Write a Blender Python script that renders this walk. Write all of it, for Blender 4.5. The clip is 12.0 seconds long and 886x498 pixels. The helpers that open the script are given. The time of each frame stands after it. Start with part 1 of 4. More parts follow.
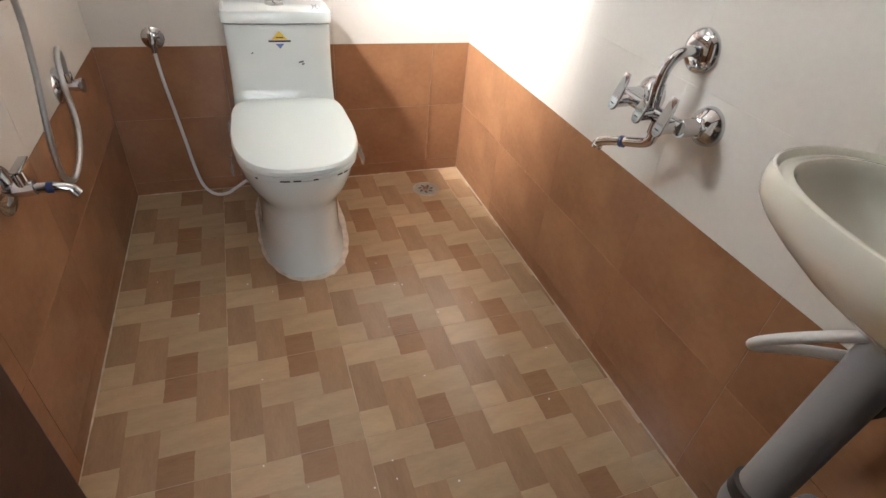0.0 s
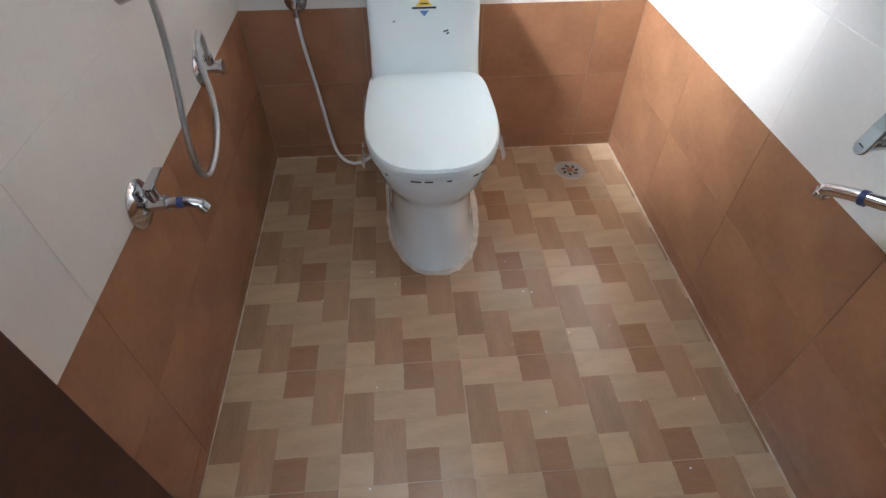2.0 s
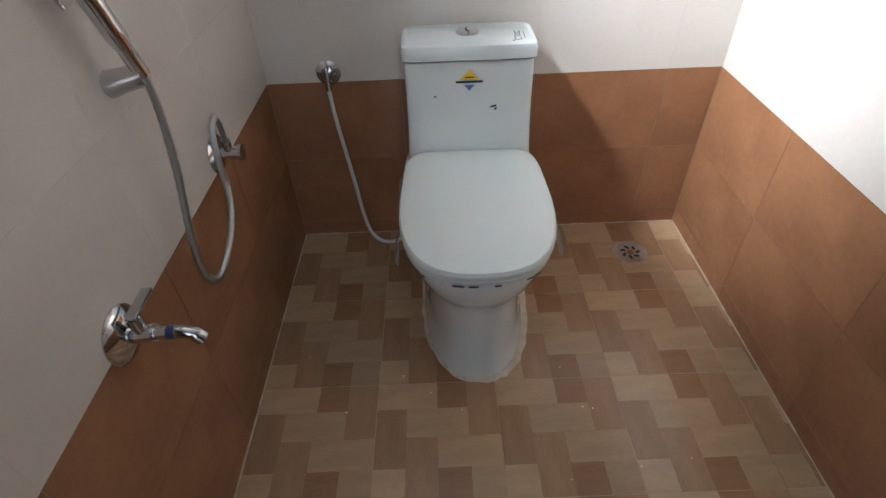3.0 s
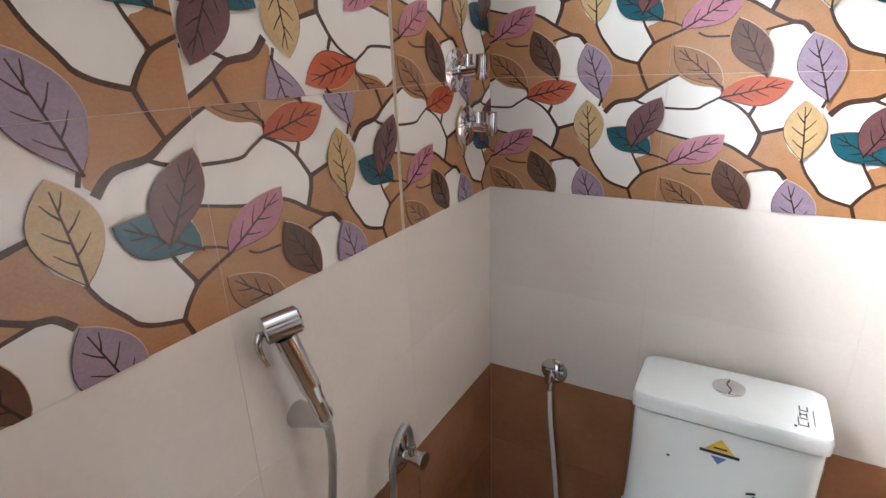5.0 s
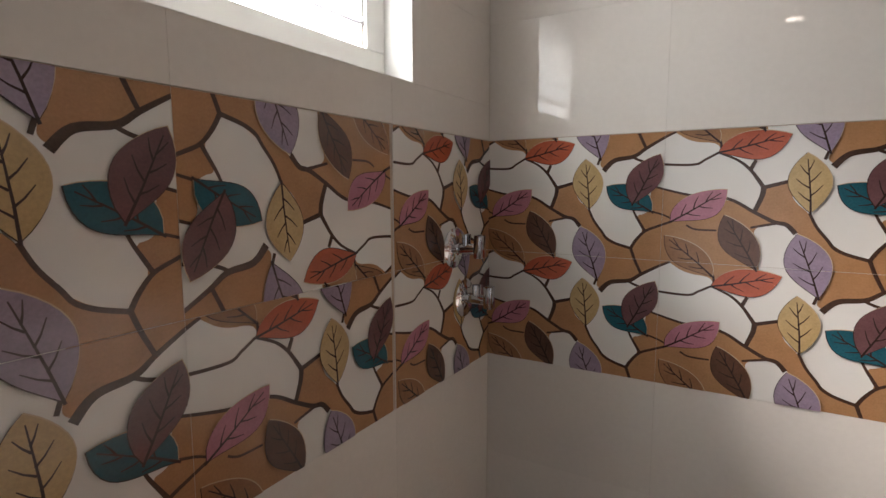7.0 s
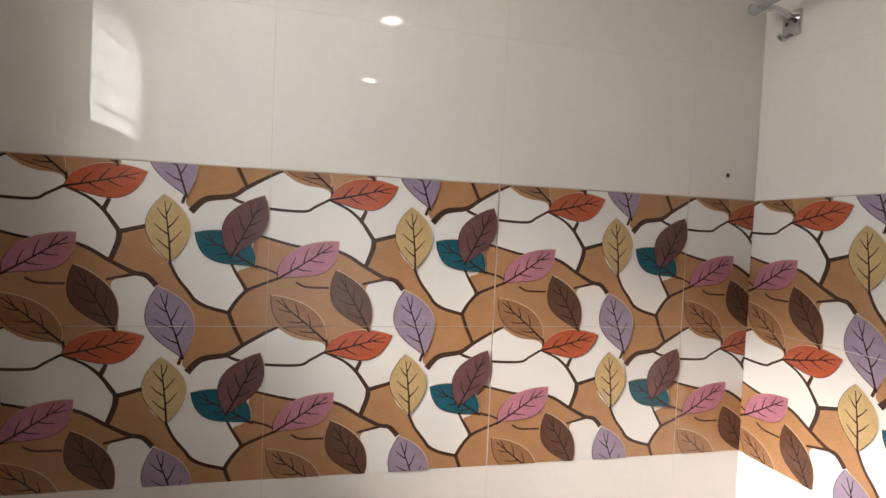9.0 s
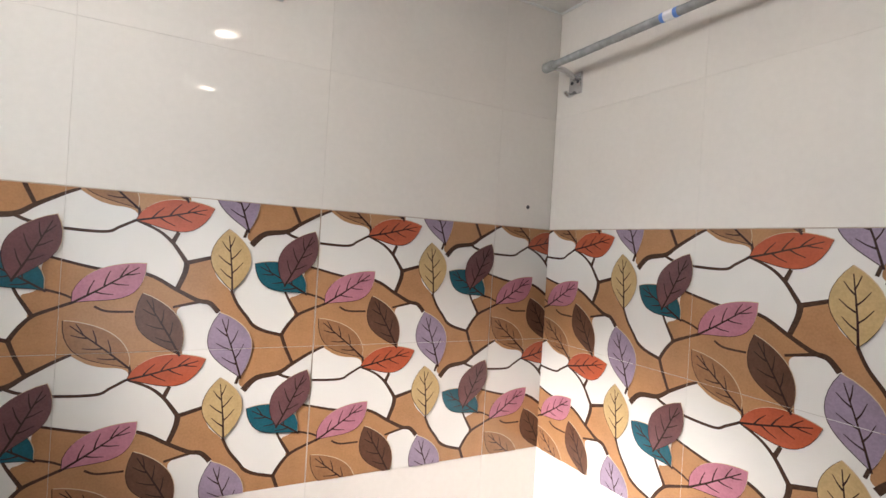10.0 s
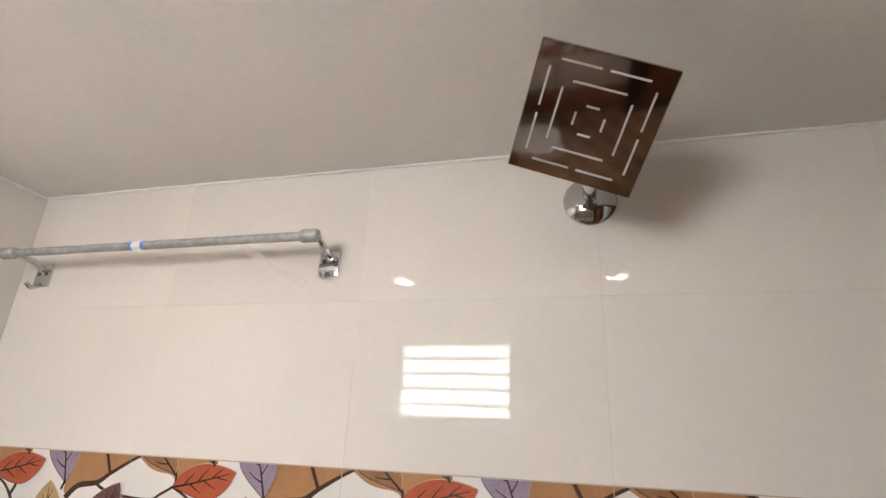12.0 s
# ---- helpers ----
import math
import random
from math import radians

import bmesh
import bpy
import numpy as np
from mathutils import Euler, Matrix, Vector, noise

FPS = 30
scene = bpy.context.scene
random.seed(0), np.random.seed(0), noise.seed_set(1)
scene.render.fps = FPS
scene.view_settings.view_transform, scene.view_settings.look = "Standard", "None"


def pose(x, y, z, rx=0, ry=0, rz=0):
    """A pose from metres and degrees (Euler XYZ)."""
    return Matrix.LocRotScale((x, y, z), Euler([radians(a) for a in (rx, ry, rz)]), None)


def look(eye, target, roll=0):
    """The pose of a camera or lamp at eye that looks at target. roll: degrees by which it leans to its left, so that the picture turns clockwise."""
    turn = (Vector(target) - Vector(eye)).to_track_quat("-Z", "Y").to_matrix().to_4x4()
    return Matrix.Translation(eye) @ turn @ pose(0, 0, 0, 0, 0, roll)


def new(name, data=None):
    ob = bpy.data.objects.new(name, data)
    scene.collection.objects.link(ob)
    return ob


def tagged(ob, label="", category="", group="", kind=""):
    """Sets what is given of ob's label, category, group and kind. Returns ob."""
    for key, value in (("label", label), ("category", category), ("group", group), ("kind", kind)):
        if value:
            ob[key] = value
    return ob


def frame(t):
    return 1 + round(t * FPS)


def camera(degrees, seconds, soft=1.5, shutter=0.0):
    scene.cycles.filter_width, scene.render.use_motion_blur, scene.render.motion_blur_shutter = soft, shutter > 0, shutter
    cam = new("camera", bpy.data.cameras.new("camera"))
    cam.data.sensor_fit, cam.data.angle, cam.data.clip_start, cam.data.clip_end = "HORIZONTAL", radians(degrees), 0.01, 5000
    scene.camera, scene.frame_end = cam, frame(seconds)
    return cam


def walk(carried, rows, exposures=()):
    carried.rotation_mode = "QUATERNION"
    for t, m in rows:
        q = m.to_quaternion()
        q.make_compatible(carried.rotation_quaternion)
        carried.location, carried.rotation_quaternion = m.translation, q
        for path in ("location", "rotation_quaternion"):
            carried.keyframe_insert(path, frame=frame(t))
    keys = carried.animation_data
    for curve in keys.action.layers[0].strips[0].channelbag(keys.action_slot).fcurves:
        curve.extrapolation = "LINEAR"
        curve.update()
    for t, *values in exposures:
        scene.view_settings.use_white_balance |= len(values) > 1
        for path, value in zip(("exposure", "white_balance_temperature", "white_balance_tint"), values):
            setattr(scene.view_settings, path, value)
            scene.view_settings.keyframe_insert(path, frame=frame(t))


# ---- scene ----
cam = camera(80.9, 12.0)
PATH = [
    (0, (0.446, -1.925, 1.1), (1.063, -0.447, -0.097), 5.9),
    (0.5, (0.44, -1.892, 1.106), (0.849, -0.459, -0.228), 5.6),
    (1, (0.469, -1.821, 1.114), (0.7, -0.422, -0.296), 3.0),
    (1.5, (0.487, -1.726, 1.153), (0.657, -0.349, -0.287), 1.2),
    (2, (0.481, -1.653, 1.166), (0.602, -0.264, -0.267), 0.3),
    (2.5, (0.473, -1.532, 1.154), (0.531, -0.11, -0.251), -1.4),
    (2.7, (0.47, -1.484, 1.125), (0.525, -0.022, -0.239), -1.6),
    (4.5, (0.533, -1.116, 1.255), (-0.292, 0.431, 0.292), -4.0),
    (5, (0.516, -1.11, 1.308), (-0.439, 0.513, 0.635), -2.1),
    (5.5, (0.503, -1.124, 1.349), (-0.55, 0.513, 0.889), -0.9),
    (6, (0.492, -1.127, 1.377), (-0.627, 0.499, 1.051), 0.1),
    (6.5, (0.512, -1.107, 1.385), (-0.618, 0.523, 1.132), 0.1),
    (6.7, (0.528, -1.104, 1.397), (-0.58, 0.544, 1.155), 0.0),
    (8.3, (0.472, -0.882, 1.448), (0.346, 1.107, 1.29), 1.2),
    (8.5, (0.47, -0.876, 1.431), (0.501, 1.121, 1.323), 1.8),
    (9, (0.455, -0.856, 1.437), (0.903, 1.092, 1.365), 2.5),
    (9.5, (0.474, -0.868, 1.437), (1.225, 0.985, 1.391), 3.1),
    (10, (0.503, -0.93, 1.461), (1.445, 0.834, 1.463), 3.5),
    (10.5, (0.516, -1.007, 1.491), (1.674, 0.617, 1.636), 3.7),
    (11, (0.515, -1.025, 1.529), (1.965, 0.288, 1.949), 4.3),
    (11.5, (0.507, -1.051, 1.559), (2.215, -0.186, 2.136), 2.6),
    (12, (0.514, -1.094, 1.567), (2.324, -0.589, 2.253), 2.7),
]
EXPOSURES = [(0, 4.64, 6500, 10), (0.5, 5.08, 5600, 8), (1.0, 5.35, 5250, 4), (1.5, 5.2, 5350, 4), (2.0, 4.5, 5600, 8), (2.5, 3.72, 5800, 9), (4.5, 4.24, 6000, 12), (5.0, 4.25, 6150, 13), (5.5, 3.65, 6450, 15),
             (6.5, 2.96, 6700, 16), (8.5, 2.88, 7250, 16), (9.0, 3.28, 6950, 15), (9.5, 3.47, 6700, 14), (10.5, 3.6, 6800, 16), (12, 3.93, 7050, 17)]
walk(cam, [(t, look(eye, target, roll)) for t, eye, target, roll in PATH], EXPOSURES)

# Room: left wall x = 0, back wall y = 0, floor z = 0.
W, H, D = 1.27, 2.013, 2.0
WIN_Y0, WIN_Y1, WIN_Z0, WIN_Z1 = -0.86, -0.305, 1.597, 1.985
DOOR_X0, DOOR_X1, DOOR_Z = 0.07, 0.80, 1.95

# ---- world, sun, lamps ----
SUN_DIR = Vector((1.27, 0.43, -1.05)).normalized()
SUN_STRENGTH, SUN_ANGLE, WINDOW_WATTS, LAMP_WATTS = 4.8, 31.0, 0.8, 0.036

world = bpy.data.worlds.new("world")
scene.world = world
world.use_nodes = True
sky = world.node_tree.nodes.new("ShaderNodeTexSky")
sky.sky_type, sky.sun_disc = "NISHITA", False
sky.sun_elevation = math.asin(-SUN_DIR.z)
sky.sun_rotation = math.atan2(-SUN_DIR.x, -SUN_DIR.y)
back = world.node_tree.nodes["Background"]
back.inputs["Strength"].default_value = 0.05
world.node_tree.links.new(sky.outputs[0], back.inputs["Color"])


def lamp(name, kind, matrix, energy, color=(1, 1, 1)):
    data = bpy.data.lights.new(name, kind)
    data.energy, data.color = energy, color
    ob = new(name, data)
    ob.matrix_world = matrix
    return ob


sun = lamp("sun", "SUN", look((0, 0, 0), SUN_DIR), SUN_STRENGTH, (1, 0.98, 0.96))
sun.data.angle = radians(SUN_ANGLE)
win_lamp = lamp("window_daylight", "AREA", look((-0.2, (WIN_Y0 + WIN_Y1) / 2, (WIN_Z0 + WIN_Z1) / 2), (1.2, (WIN_Y0 + WIN_Y1) / 2, (WIN_Z0 + WIN_Z1) / 2)), WINDOW_WATTS, (0.84, 0.92, 1.0))
win_lamp.data.shape, win_lamp.data.size, win_lamp.data.size_y = "RECTANGLE", 0.54, 0.38
# Unseen fill added in the passage, sending soft light through the doorway.
hall_fill_lamp = lamp("hall_fill_light", "AREA", look((0.5, -3.5, 1.15), (0.6, -1.0, 1.15)), 0.65, (0.86, 0.93, 1.0))
hall_fill_lamp.data.shape, hall_fill_lamp.data.size, hall_fill_lamp.data.size_y = "RECTANGLE", 1.1, 1.3
LAMPS = [(0.615, -0.585), (0.605, -1.19)]
for lx, ly in LAMPS:
    spot = lamp("downlight_lamp", "AREA", look((lx, ly, H - 0.012), (lx, ly, 0)), LAMP_WATTS, (1, 0.93, 0.84))
    spot.data.shape, spot.data.size = "DISK", 0.054


# ---- materials ----
def material(name, color, rough=0.5, metal=0.0, bump=0.0, bump_scale=60.0, vary=0.0, vary_scale=4.0, fine=0.0, fine_scale=90.0, tone=0.0, coat=0.0, rough_vary=0.0, uv=False, island=0.0):
    """vary: broad blotches; fine: grain; tone: difference between pieces; bump: relief in metres."""
    m = bpy.data.materials.new(name)
    m.use_nodes = True
    n, l = m.node_tree.nodes, m.node_tree.links
    b = n["Principled BSDF"]
    b.inputs["Roughness"].default_value, b.inputs["Metallic"].default_value = rough, metal
    b.inputs["Coat Weight"].default_value, b.inputs["Coat Roughness"].default_value = coat, 0.05
    coord = n.new("ShaderNodeTexCoord")
    where = coord.outputs["UV" if uv else "Object"]
    value = None

    def add(a, b_):
        if a is None:
            return b_
        q = n.new("ShaderNodeMath")
        q.operation = "ADD"
        l.new(a, q.inputs[0]), l.new(b_, q.inputs[1])
        return q.outputs[0]

    def swing(source, amount):
        q = n.new("ShaderNodeMapRange")
        q.inputs["From Min"].default_value, q.inputs["From Max"].default_value = 0.25, 0.75
        q.inputs["To Min"].default_value, q.inputs["To Max"].default_value = -amount, amount
        l.new(source, q.inputs["Value"])
        return q.outputs["Result"]

    for amount, size in ((vary, vary_scale), (fine, fine_scale)):
        if amount:
            t = n.new("ShaderNodeTexNoise")
            t.inputs["Scale"].default_value, t.inputs["Detail"].default_value = size, 4
            if uv:
                mp = n.new("ShaderNodeMapping")
                mp.inputs["Scale"].default_value = (1, 3.5, 1)
                l.new(where, mp.inputs["Vector"]), l.new(mp.outputs[0], t.inputs["Vector"])
            else:
                l.new(where, t.inputs["Vector"])
            value = add(value, swing(t.outputs["Fac"], amount))
    if tone:
        info = n.new("ShaderNodeObjectInfo")
        q = n.new("ShaderNodeMapRange")
        q.inputs["To Min"].default_value, q.inputs["To Max"].default_value = -tone, tone
        l.new(info.outputs["Random"], q.inputs["Value"])
        value = add(value, q.outputs["Result"])
    if island:
        q = n.new("ShaderNodeMapRange")
        q.inputs["To Min"].default_value, q.inputs["To Max"].default_value = -island, island
        l.new(n.new("ShaderNodeNewGeometry").outputs["Random Per Island"], q.inputs["Value"])
        value = add(value, q.outputs["Result"])
    if value is not None:
        one = n.new("ShaderNodeMath")
        one.inputs[1].default_value = 1.0
        l.new(value, one.inputs[0])
        mul = n.new("ShaderNodeVectorMath")
        mul.operation = "SCALE"
        mul.inputs[0].default_value = color
        l.new(one.outputs[0], mul.inputs["Scale"])
        l.new(mul.outputs[0], b.inputs["Base Color"])
    else:
        b.inputs["Base Color"].default_value = (*color, 1)
    if bump or rough_vary:
        t = n.new("ShaderNodeTexNoise")
        t.inputs["Scale"].default_value, t.inputs["Detail"].default_value = bump_scale, 3
        l.new(where, t.inputs["Vector"])
        if bump:
            q = n.new("ShaderNodeBump")
            q.inputs["Distance"].default_value = bump
            l.new(t.outputs["Fac"], q.inputs["Height"]), l.new(q.outputs[0], b.inputs["Normal"])
        if rough_vary:
            q = n.new("ShaderNodeMapRange")
            q.inputs["To Min"].default_value, q.inputs["To Max"].default_value = max(rough - rough_vary, 0.02), rough + rough_vary
            l.new(t.outputs["Fac"], q.inputs["Value"]), l.new(q.outputs[0], b.inputs["Roughness"])
    return m


GROUT = material("grout", (0.52, 0.39, 0.27), 0.85, vary=0.25, vary_scale=14, fine=0.2)
GROUT_PALE = material("pale_grout", (0.42, 0.33, 0.26), 0.8, vary=0.15)
GROUT_EDGE = material("edge_grout", (0.5, 0.38, 0.27), 0.8, vary=0.3, vary_scale=30)
PLASTER = material("plaster", (0.8, 0.775, 0.735), 0.8, vary=0.05, vary_scale=3, fine=0.03, bump=0.0003, bump_scale=30)
PAINT = material("white_paint", (0.78, 0.77, 0.74), 0.45, vary=0.04)
BROWN_TILE = material("brown_glazed_tile", (0.325, 0.157, 0.08), 0.17, vary=0.22, vary_scale=5, fine=0.06, fine_scale=60, tone=0.04, bump=0.0003, bump_scale=12, rough_vary=0.09)
CREAM_TILE = material("cream_glazed_tile", (0.67, 0.625, 0.575), 0.02, vary=0.05, vary_scale=2.5, fine=0.02, tone=0.02, bump=0.00006, bump_scale=9)
CREAM_TILE.node_tree.nodes["Principled BSDF"].inputs["Specular IOR Level"].default_value = 0.27
P_WHITE = material("print_white", (0.68, 0.65, 0.61), 0.09, vary=0.03, bump=0.0002, bump_scale=60)
P_TAN = material("print_tan", (0.37, 0.19, 0.09), 0.14, vary=0.1, vary_scale=22, fine=0.1, fine_scale=300)
P_BRANCH = material("print_branch", (0.062, 0.033, 0.022), 0.2, fine=0.3, fine_scale=260)
# vein colour, used too for the shade painted beside each leaf
P_VEIN_SHADE = material("print_vein_and_edge_shade", (0.035, 0.018, 0.015), 0.25)
# painted highlight on the raised leaf edges
P_RIM_LIGHT = material("print_rim_highlight", (0.52, 0.38, 0.25), 0.2)
LEAF = {
    "red": material("print_red", (0.38, 0.082, 0.038), 0.15, vary=0.12, vary_scale=30, fine=0.12, fine_scale=300),
    "pink": material("print_pink", (0.40, 0.16, 0.205), 0.15, vary=0.12, vary_scale=30, fine=0.12, fine_scale=300),
    "caramel": material("print_caramel", (0.27, 0.135, 0.065), 0.15, vary=0.15, vary_scale=30, fine=0.12, fine_scale=300),
    "brown": material("print_brown", (0.1, 0.047, 0.03), 0.15, vary=0.15, vary_scale=30, fine=0.15, fine_scale=300),
    "yellow": material("print_yellow", (0.46, 0.32, 0.155), 0.15, vary=0.1, vary_scale=30, fine=0.12, fine_scale=300),
    "purple": material("print_purple", (0.27, 0.205, 0.27), 0.15, vary=0.1, vary_scale=30, fine=0.12, fine_scale=300),
    "teal": material("print_teal", (0.014, 0.08, 0.105), 0.15, vary=0.15, vary_scale=30, fine=0.15, fine_scale=300),
    "mauve": material("print_mauve", (0.125, 0.058, 0.06), 0.15, vary=0.15, vary_scale=30, fine=0.15, fine_scale=300),
}
WOOD_LIGHT = material("floor_light_wood", (0.43, 0.3, 0.18), 0.2, vary=0.1, vary_scale=9, fine=0.06, fine_scale=45, island=0.09, tone=0.1, uv=True, bump=0.0004, bump_scale=14, rough_vary=0.08)
WOOD_MID = material("floor_mid_wood", (0.345, 0.212, 0.12), 0.2, vary=0.12, vary_scale=8, fine=0.07, fine_scale=45, island=0.08, tone=0.07, uv=True, bump=0.0004, bump_scale=14, rough_vary=0.08)
WOOD_DARK = material("floor_dark_wood", (0.3, 0.168, 0.09), 0.2, vary=0.12, vary_scale=8, fine=0.07, fine_scale=45, island=0.07, tone=0.07, uv=True, bump=0.0004, bump_scale=14, rough_vary=0.08)
CERAMIC = material("white_ceramic", (0.74, 0.79, 0.79), 0.06, coat=0.5)
CREAM_CERAMIC = material("ivory_ceramic", (0.72, 0.69, 0.6), 0.07, coat=0.5)
SEAT = material("white_plastic", (0.74, 0.8, 0.8), 0.16)
CHROME = material("chrome", (0.62, 0.62, 0.64), 0.05, 1.0, rough_vary=0.05, bump_scale=40)
STEEL = material("brushed_steel", (0.6, 0.59, 0.57), 0.22, 1.0)
DRAIN_STEEL = material("dull_drain_steel", (0.42, 0.4, 0.37), 0.35, 0.6, vary=0.15, vary_scale=40)
HOSE = material("braided_steel", (0.42, 0.42, 0.42), 0.28, 0.9, bump=0.0006, bump_scale=500)
BLACK = material("black_mark", (0.02, 0.02, 0.025), 0.5)
YELLOW = material("sticker_yellow", (0.75, 0.5, 0.05), 0.4)
BLUE = material("sticker_blue", (0.08, 0.2, 0.55), 0.4)
SKY_BLUE = material("sticker_lower_blue", (0.12, 0.2, 0.5), 0.4)
NAVY = material("navy_tape", (0.02, 0.03, 0.12), 0.4)
PVC = material("grey_pvc", (0.26, 0.255, 0.27), 0.4, vary=0.1)
PVC_WHITE = material("white_pvc", (0.7, 0.68, 0.68), 0.35, vary=0.05)
FILM = material("clear_film", (0.85, 0.84, 0.83), 0.2, bump=0.002, bump_scale=60)
FILM.node_tree.nodes["Principled BSDF"].inputs["Alpha"].default_value = 0.45
FILM_THIN = FILM.copy()
FILM_THIN.name = "thin_clear_film"
FILM_THIN.node_tree.nodes["Principled BSDF"].inputs["Alpha"].default_value = 0.13
CEMENT = material("white_cement", (0.6, 0.54, 0.46), 0.9, vary=0.2, vary_scale=30, bump=0.001, bump_scale=90)
WRAP = material("plastic_wrap", (0.36, 0.37, 0.37), 0.25, 0.3, vary=0.25, vary_scale=60, bump=0.002, bump_scale=70)
DOOR_WOOD = material("dark_door_wood", (0.052, 0.015, 0.006), 0.62, vary=0.25, vary_scale=6, fine=0.2, fine_scale=80, bump=0.0004, bump_scale=60)
DOOR_PANEL = material("orange_door_wood", (0.3, 0.12, 0.025), 0.4, vary=0.15, vary_scale=10)
PLATE = material("shower_plate_steel", (0.36, 0.31, 0.28), 0.1, 1.0, vary=0.25, vary_scale=14)
RUBBER = material("grey_rubber", (0.42, 0.4, 0.38), 0.5)
RUBBER_DARK = material("dark_rubber", (0.035, 0.028, 0.026), 0.5)
GLASS_LINE = material("socket_grey", (0.08, 0.08, 0.08), 0.4)

LOUVRE = bpy.data.materials.new("frosted_louvre_glass")
LOUVRE.use_nodes = True
_n, _l = LOUVRE.node_tree.nodes, LOUVRE.node_tree.links
_mix, _tr, _df = _n.new("ShaderNodeMixShader"), _n.new("ShaderNodeBsdfTransparent"), _n.new("ShaderNodeBsdfTranslucent")
_mix.inputs[0].default_value = 0.45
_df.inputs[0].default_value = (0.8, 0.85, 0.85, 1)
_l.new(_tr.outputs[0], _mix.inputs[1]), _l.new(_df.outputs[0], _mix.inputs[2])
_l.new(_mix.outputs[0], _n["Material Output"].inputs["Surface"])


# ---- mesh helpers ----
def part(name, bm, mat, parent=None, label="", smooth=False, matrix=None, kind=""):
    bmesh.ops.recalc_face_normals(bm, faces=bm.faces)
    me = bpy.data.meshes.new(name)
    bm.to_mesh(me)
    bm.free()
    for m in mat if isinstance(mat, (list, tuple)) else [mat]:
        me.materials.append(m)
    if smooth:
        me.shade_smooth()
        me.set_sharp_from_angle(angle=radians(38))
    ob = new(name, me)
    if parent is not None:
        ob.parent = parent
    if matrix is not None:
        ob.matrix_basis = matrix
    return tagged(ob, label, kind=kind)


def thing(name, at, label, category="", group="", kind=""):
    ob = new(name)
    ob.empty_display_size = 0.05
    ob.matrix_basis = Matrix.Translation(at)
    return tagged(ob, label, category, group, kind)


def box(bm, x0, x1, y0, y1, z0, z1, bevel=0.0, m=None):
    made = bmesh.ops.create_cube(bm, size=1.0, matrix=(m or Matrix()) @ Matrix.LocRotScale(((x0 + x1) / 2, (y0 + y1) / 2, (z0 + z1) / 2), None, (x1 - x0, y1 - y0, z1 - z0)))
    if bevel:
        edges = {e for v in made["verts"] for e in v.link_edges}
        bmesh.ops.bevel(bm, geom=list(edges), offset=bevel, segments=2, affect="EDGES", profile=0.6)
    return bm


def ring_skin(bm, rings, closed_ends=True):
    rows = [[bm.verts.new(p) for p in ring] for ring in rings]
    n = len(rows[0])
    for a, b in zip(rows, rows[1:]):
        for k in range(n):
            bm.faces.new((a[k], a[(k + 1) % n], b[(k + 1) % n], b[k]))
    if closed_ends:
        bm.faces.new(rows[0][::-1]), bm.faces.new(rows[-1])
    return bm


def lathe(bm, profile, m=None, n=24):
    """profile: radius and height pairs along local z."""
    m = m or Matrix()
    return ring_skin(bm, [[m @ Vector((max(r, 1e-4) * math.cos(k * math.tau / n), max(r, 1e-4) * math.sin(k * math.tau / n), z)) for k in range(n)] for r, z in profile])


def glide(points, steps=6, closed=False):
    pts = [Vector(p) for p in points]
    out = []
    n = len(pts)
    for i in range(n if closed else n - 1):
        p0 = pts[(i - 1) % n] if closed or i else pts[0]
        p1, p2 = pts[i], pts[(i + 1) % n]
        p3 = pts[(i + 2) % n] if closed or i + 2 < n else pts[-1]
        for k in range(steps):
            t = k / steps
            out.append(0.5 * (2 * p1 + (p2 - p0) * t + (2 * p0 - 5 * p1 + 4 * p2 - p3) * t * t + (3 * p1 - p0 - 3 * p2 + p3) * t ** 3))
    if not closed:
        out.append(pts[-1])
    return out


def tube(bm, points, radius, n=12, steps=6, ribs=0.0):
    pts = glide(points, steps) if steps else [Vector(p) for p in points]
    up = Vector((0.3, 0.2, 1)).normalized()
    rings = []
    for i, p in enumerate(pts):
        d = (pts[min(i + 1, len(pts) - 1)] - pts[max(i - 1, 0)]).normalized()
        side = d.cross(up)
        side = side.normalized() if side.length > 1e-3 else d.orthogonal().normalized()
        up = side.cross(d).normalized()
        r = radius[min(i * len(radius) // len(pts), len(radius) - 1)] if isinstance(radius, (list, tuple)) else radius
        r += ribs * (i % 2)
        rings.append([p + r * (side * math.cos(k * math.tau / n) + up * math.sin(k * math.tau / n)) for k in range(n)])
    return ring_skin(bm, rings)


def aim(at, way):
    """Local z along way, from at."""
    return Matrix.Translation(at) @ Vector(way).to_track_quat("Z", "Y").to_matrix().to_4x4()


def frame_of(at, right, up):
    r, u = Vector(right), Vector(up)
    m = Matrix((r, u, r.cross(u))).transposed().to_4x4()
    m.translation = at
    return m


# ---- structure ----
def wall(name, boxes, mat, label):
    bm = bmesh.new()
    for b in boxes:
        box(bm, *b)
    return part(name, bm, mat, None, label, kind="structure")


G = 0.0013
wall_left = wall("wall_left", [(-0.16, -G, -D - 0.12, WIN_Y0, -0.1, 2.3), (-0.16, -G, WIN_Y1, 0.15, -0.1, 2.3), (-0.16, -G, WIN_Y0, WIN_Y1, -0.1, WIN_Z0), (-0.16, -G, WIN_Y0, WIN_Y1, WIN_Z1, 2.3)], GROUT_PALE, "tiled left bathroom wall with a high window opening")
wall_back = wall("wall_back", [(-G, W + G, G, 0.15, -0.1, 2.3)], GROUT_PALE, "tiled back wall behind the toilet")
wall_right = wall("wall_right", [(W + G, W + 0.16, -D - 0.12, 0.15, -0.1, 2.3)], GROUT_PALE, "tiled right wall with mixer and basin")
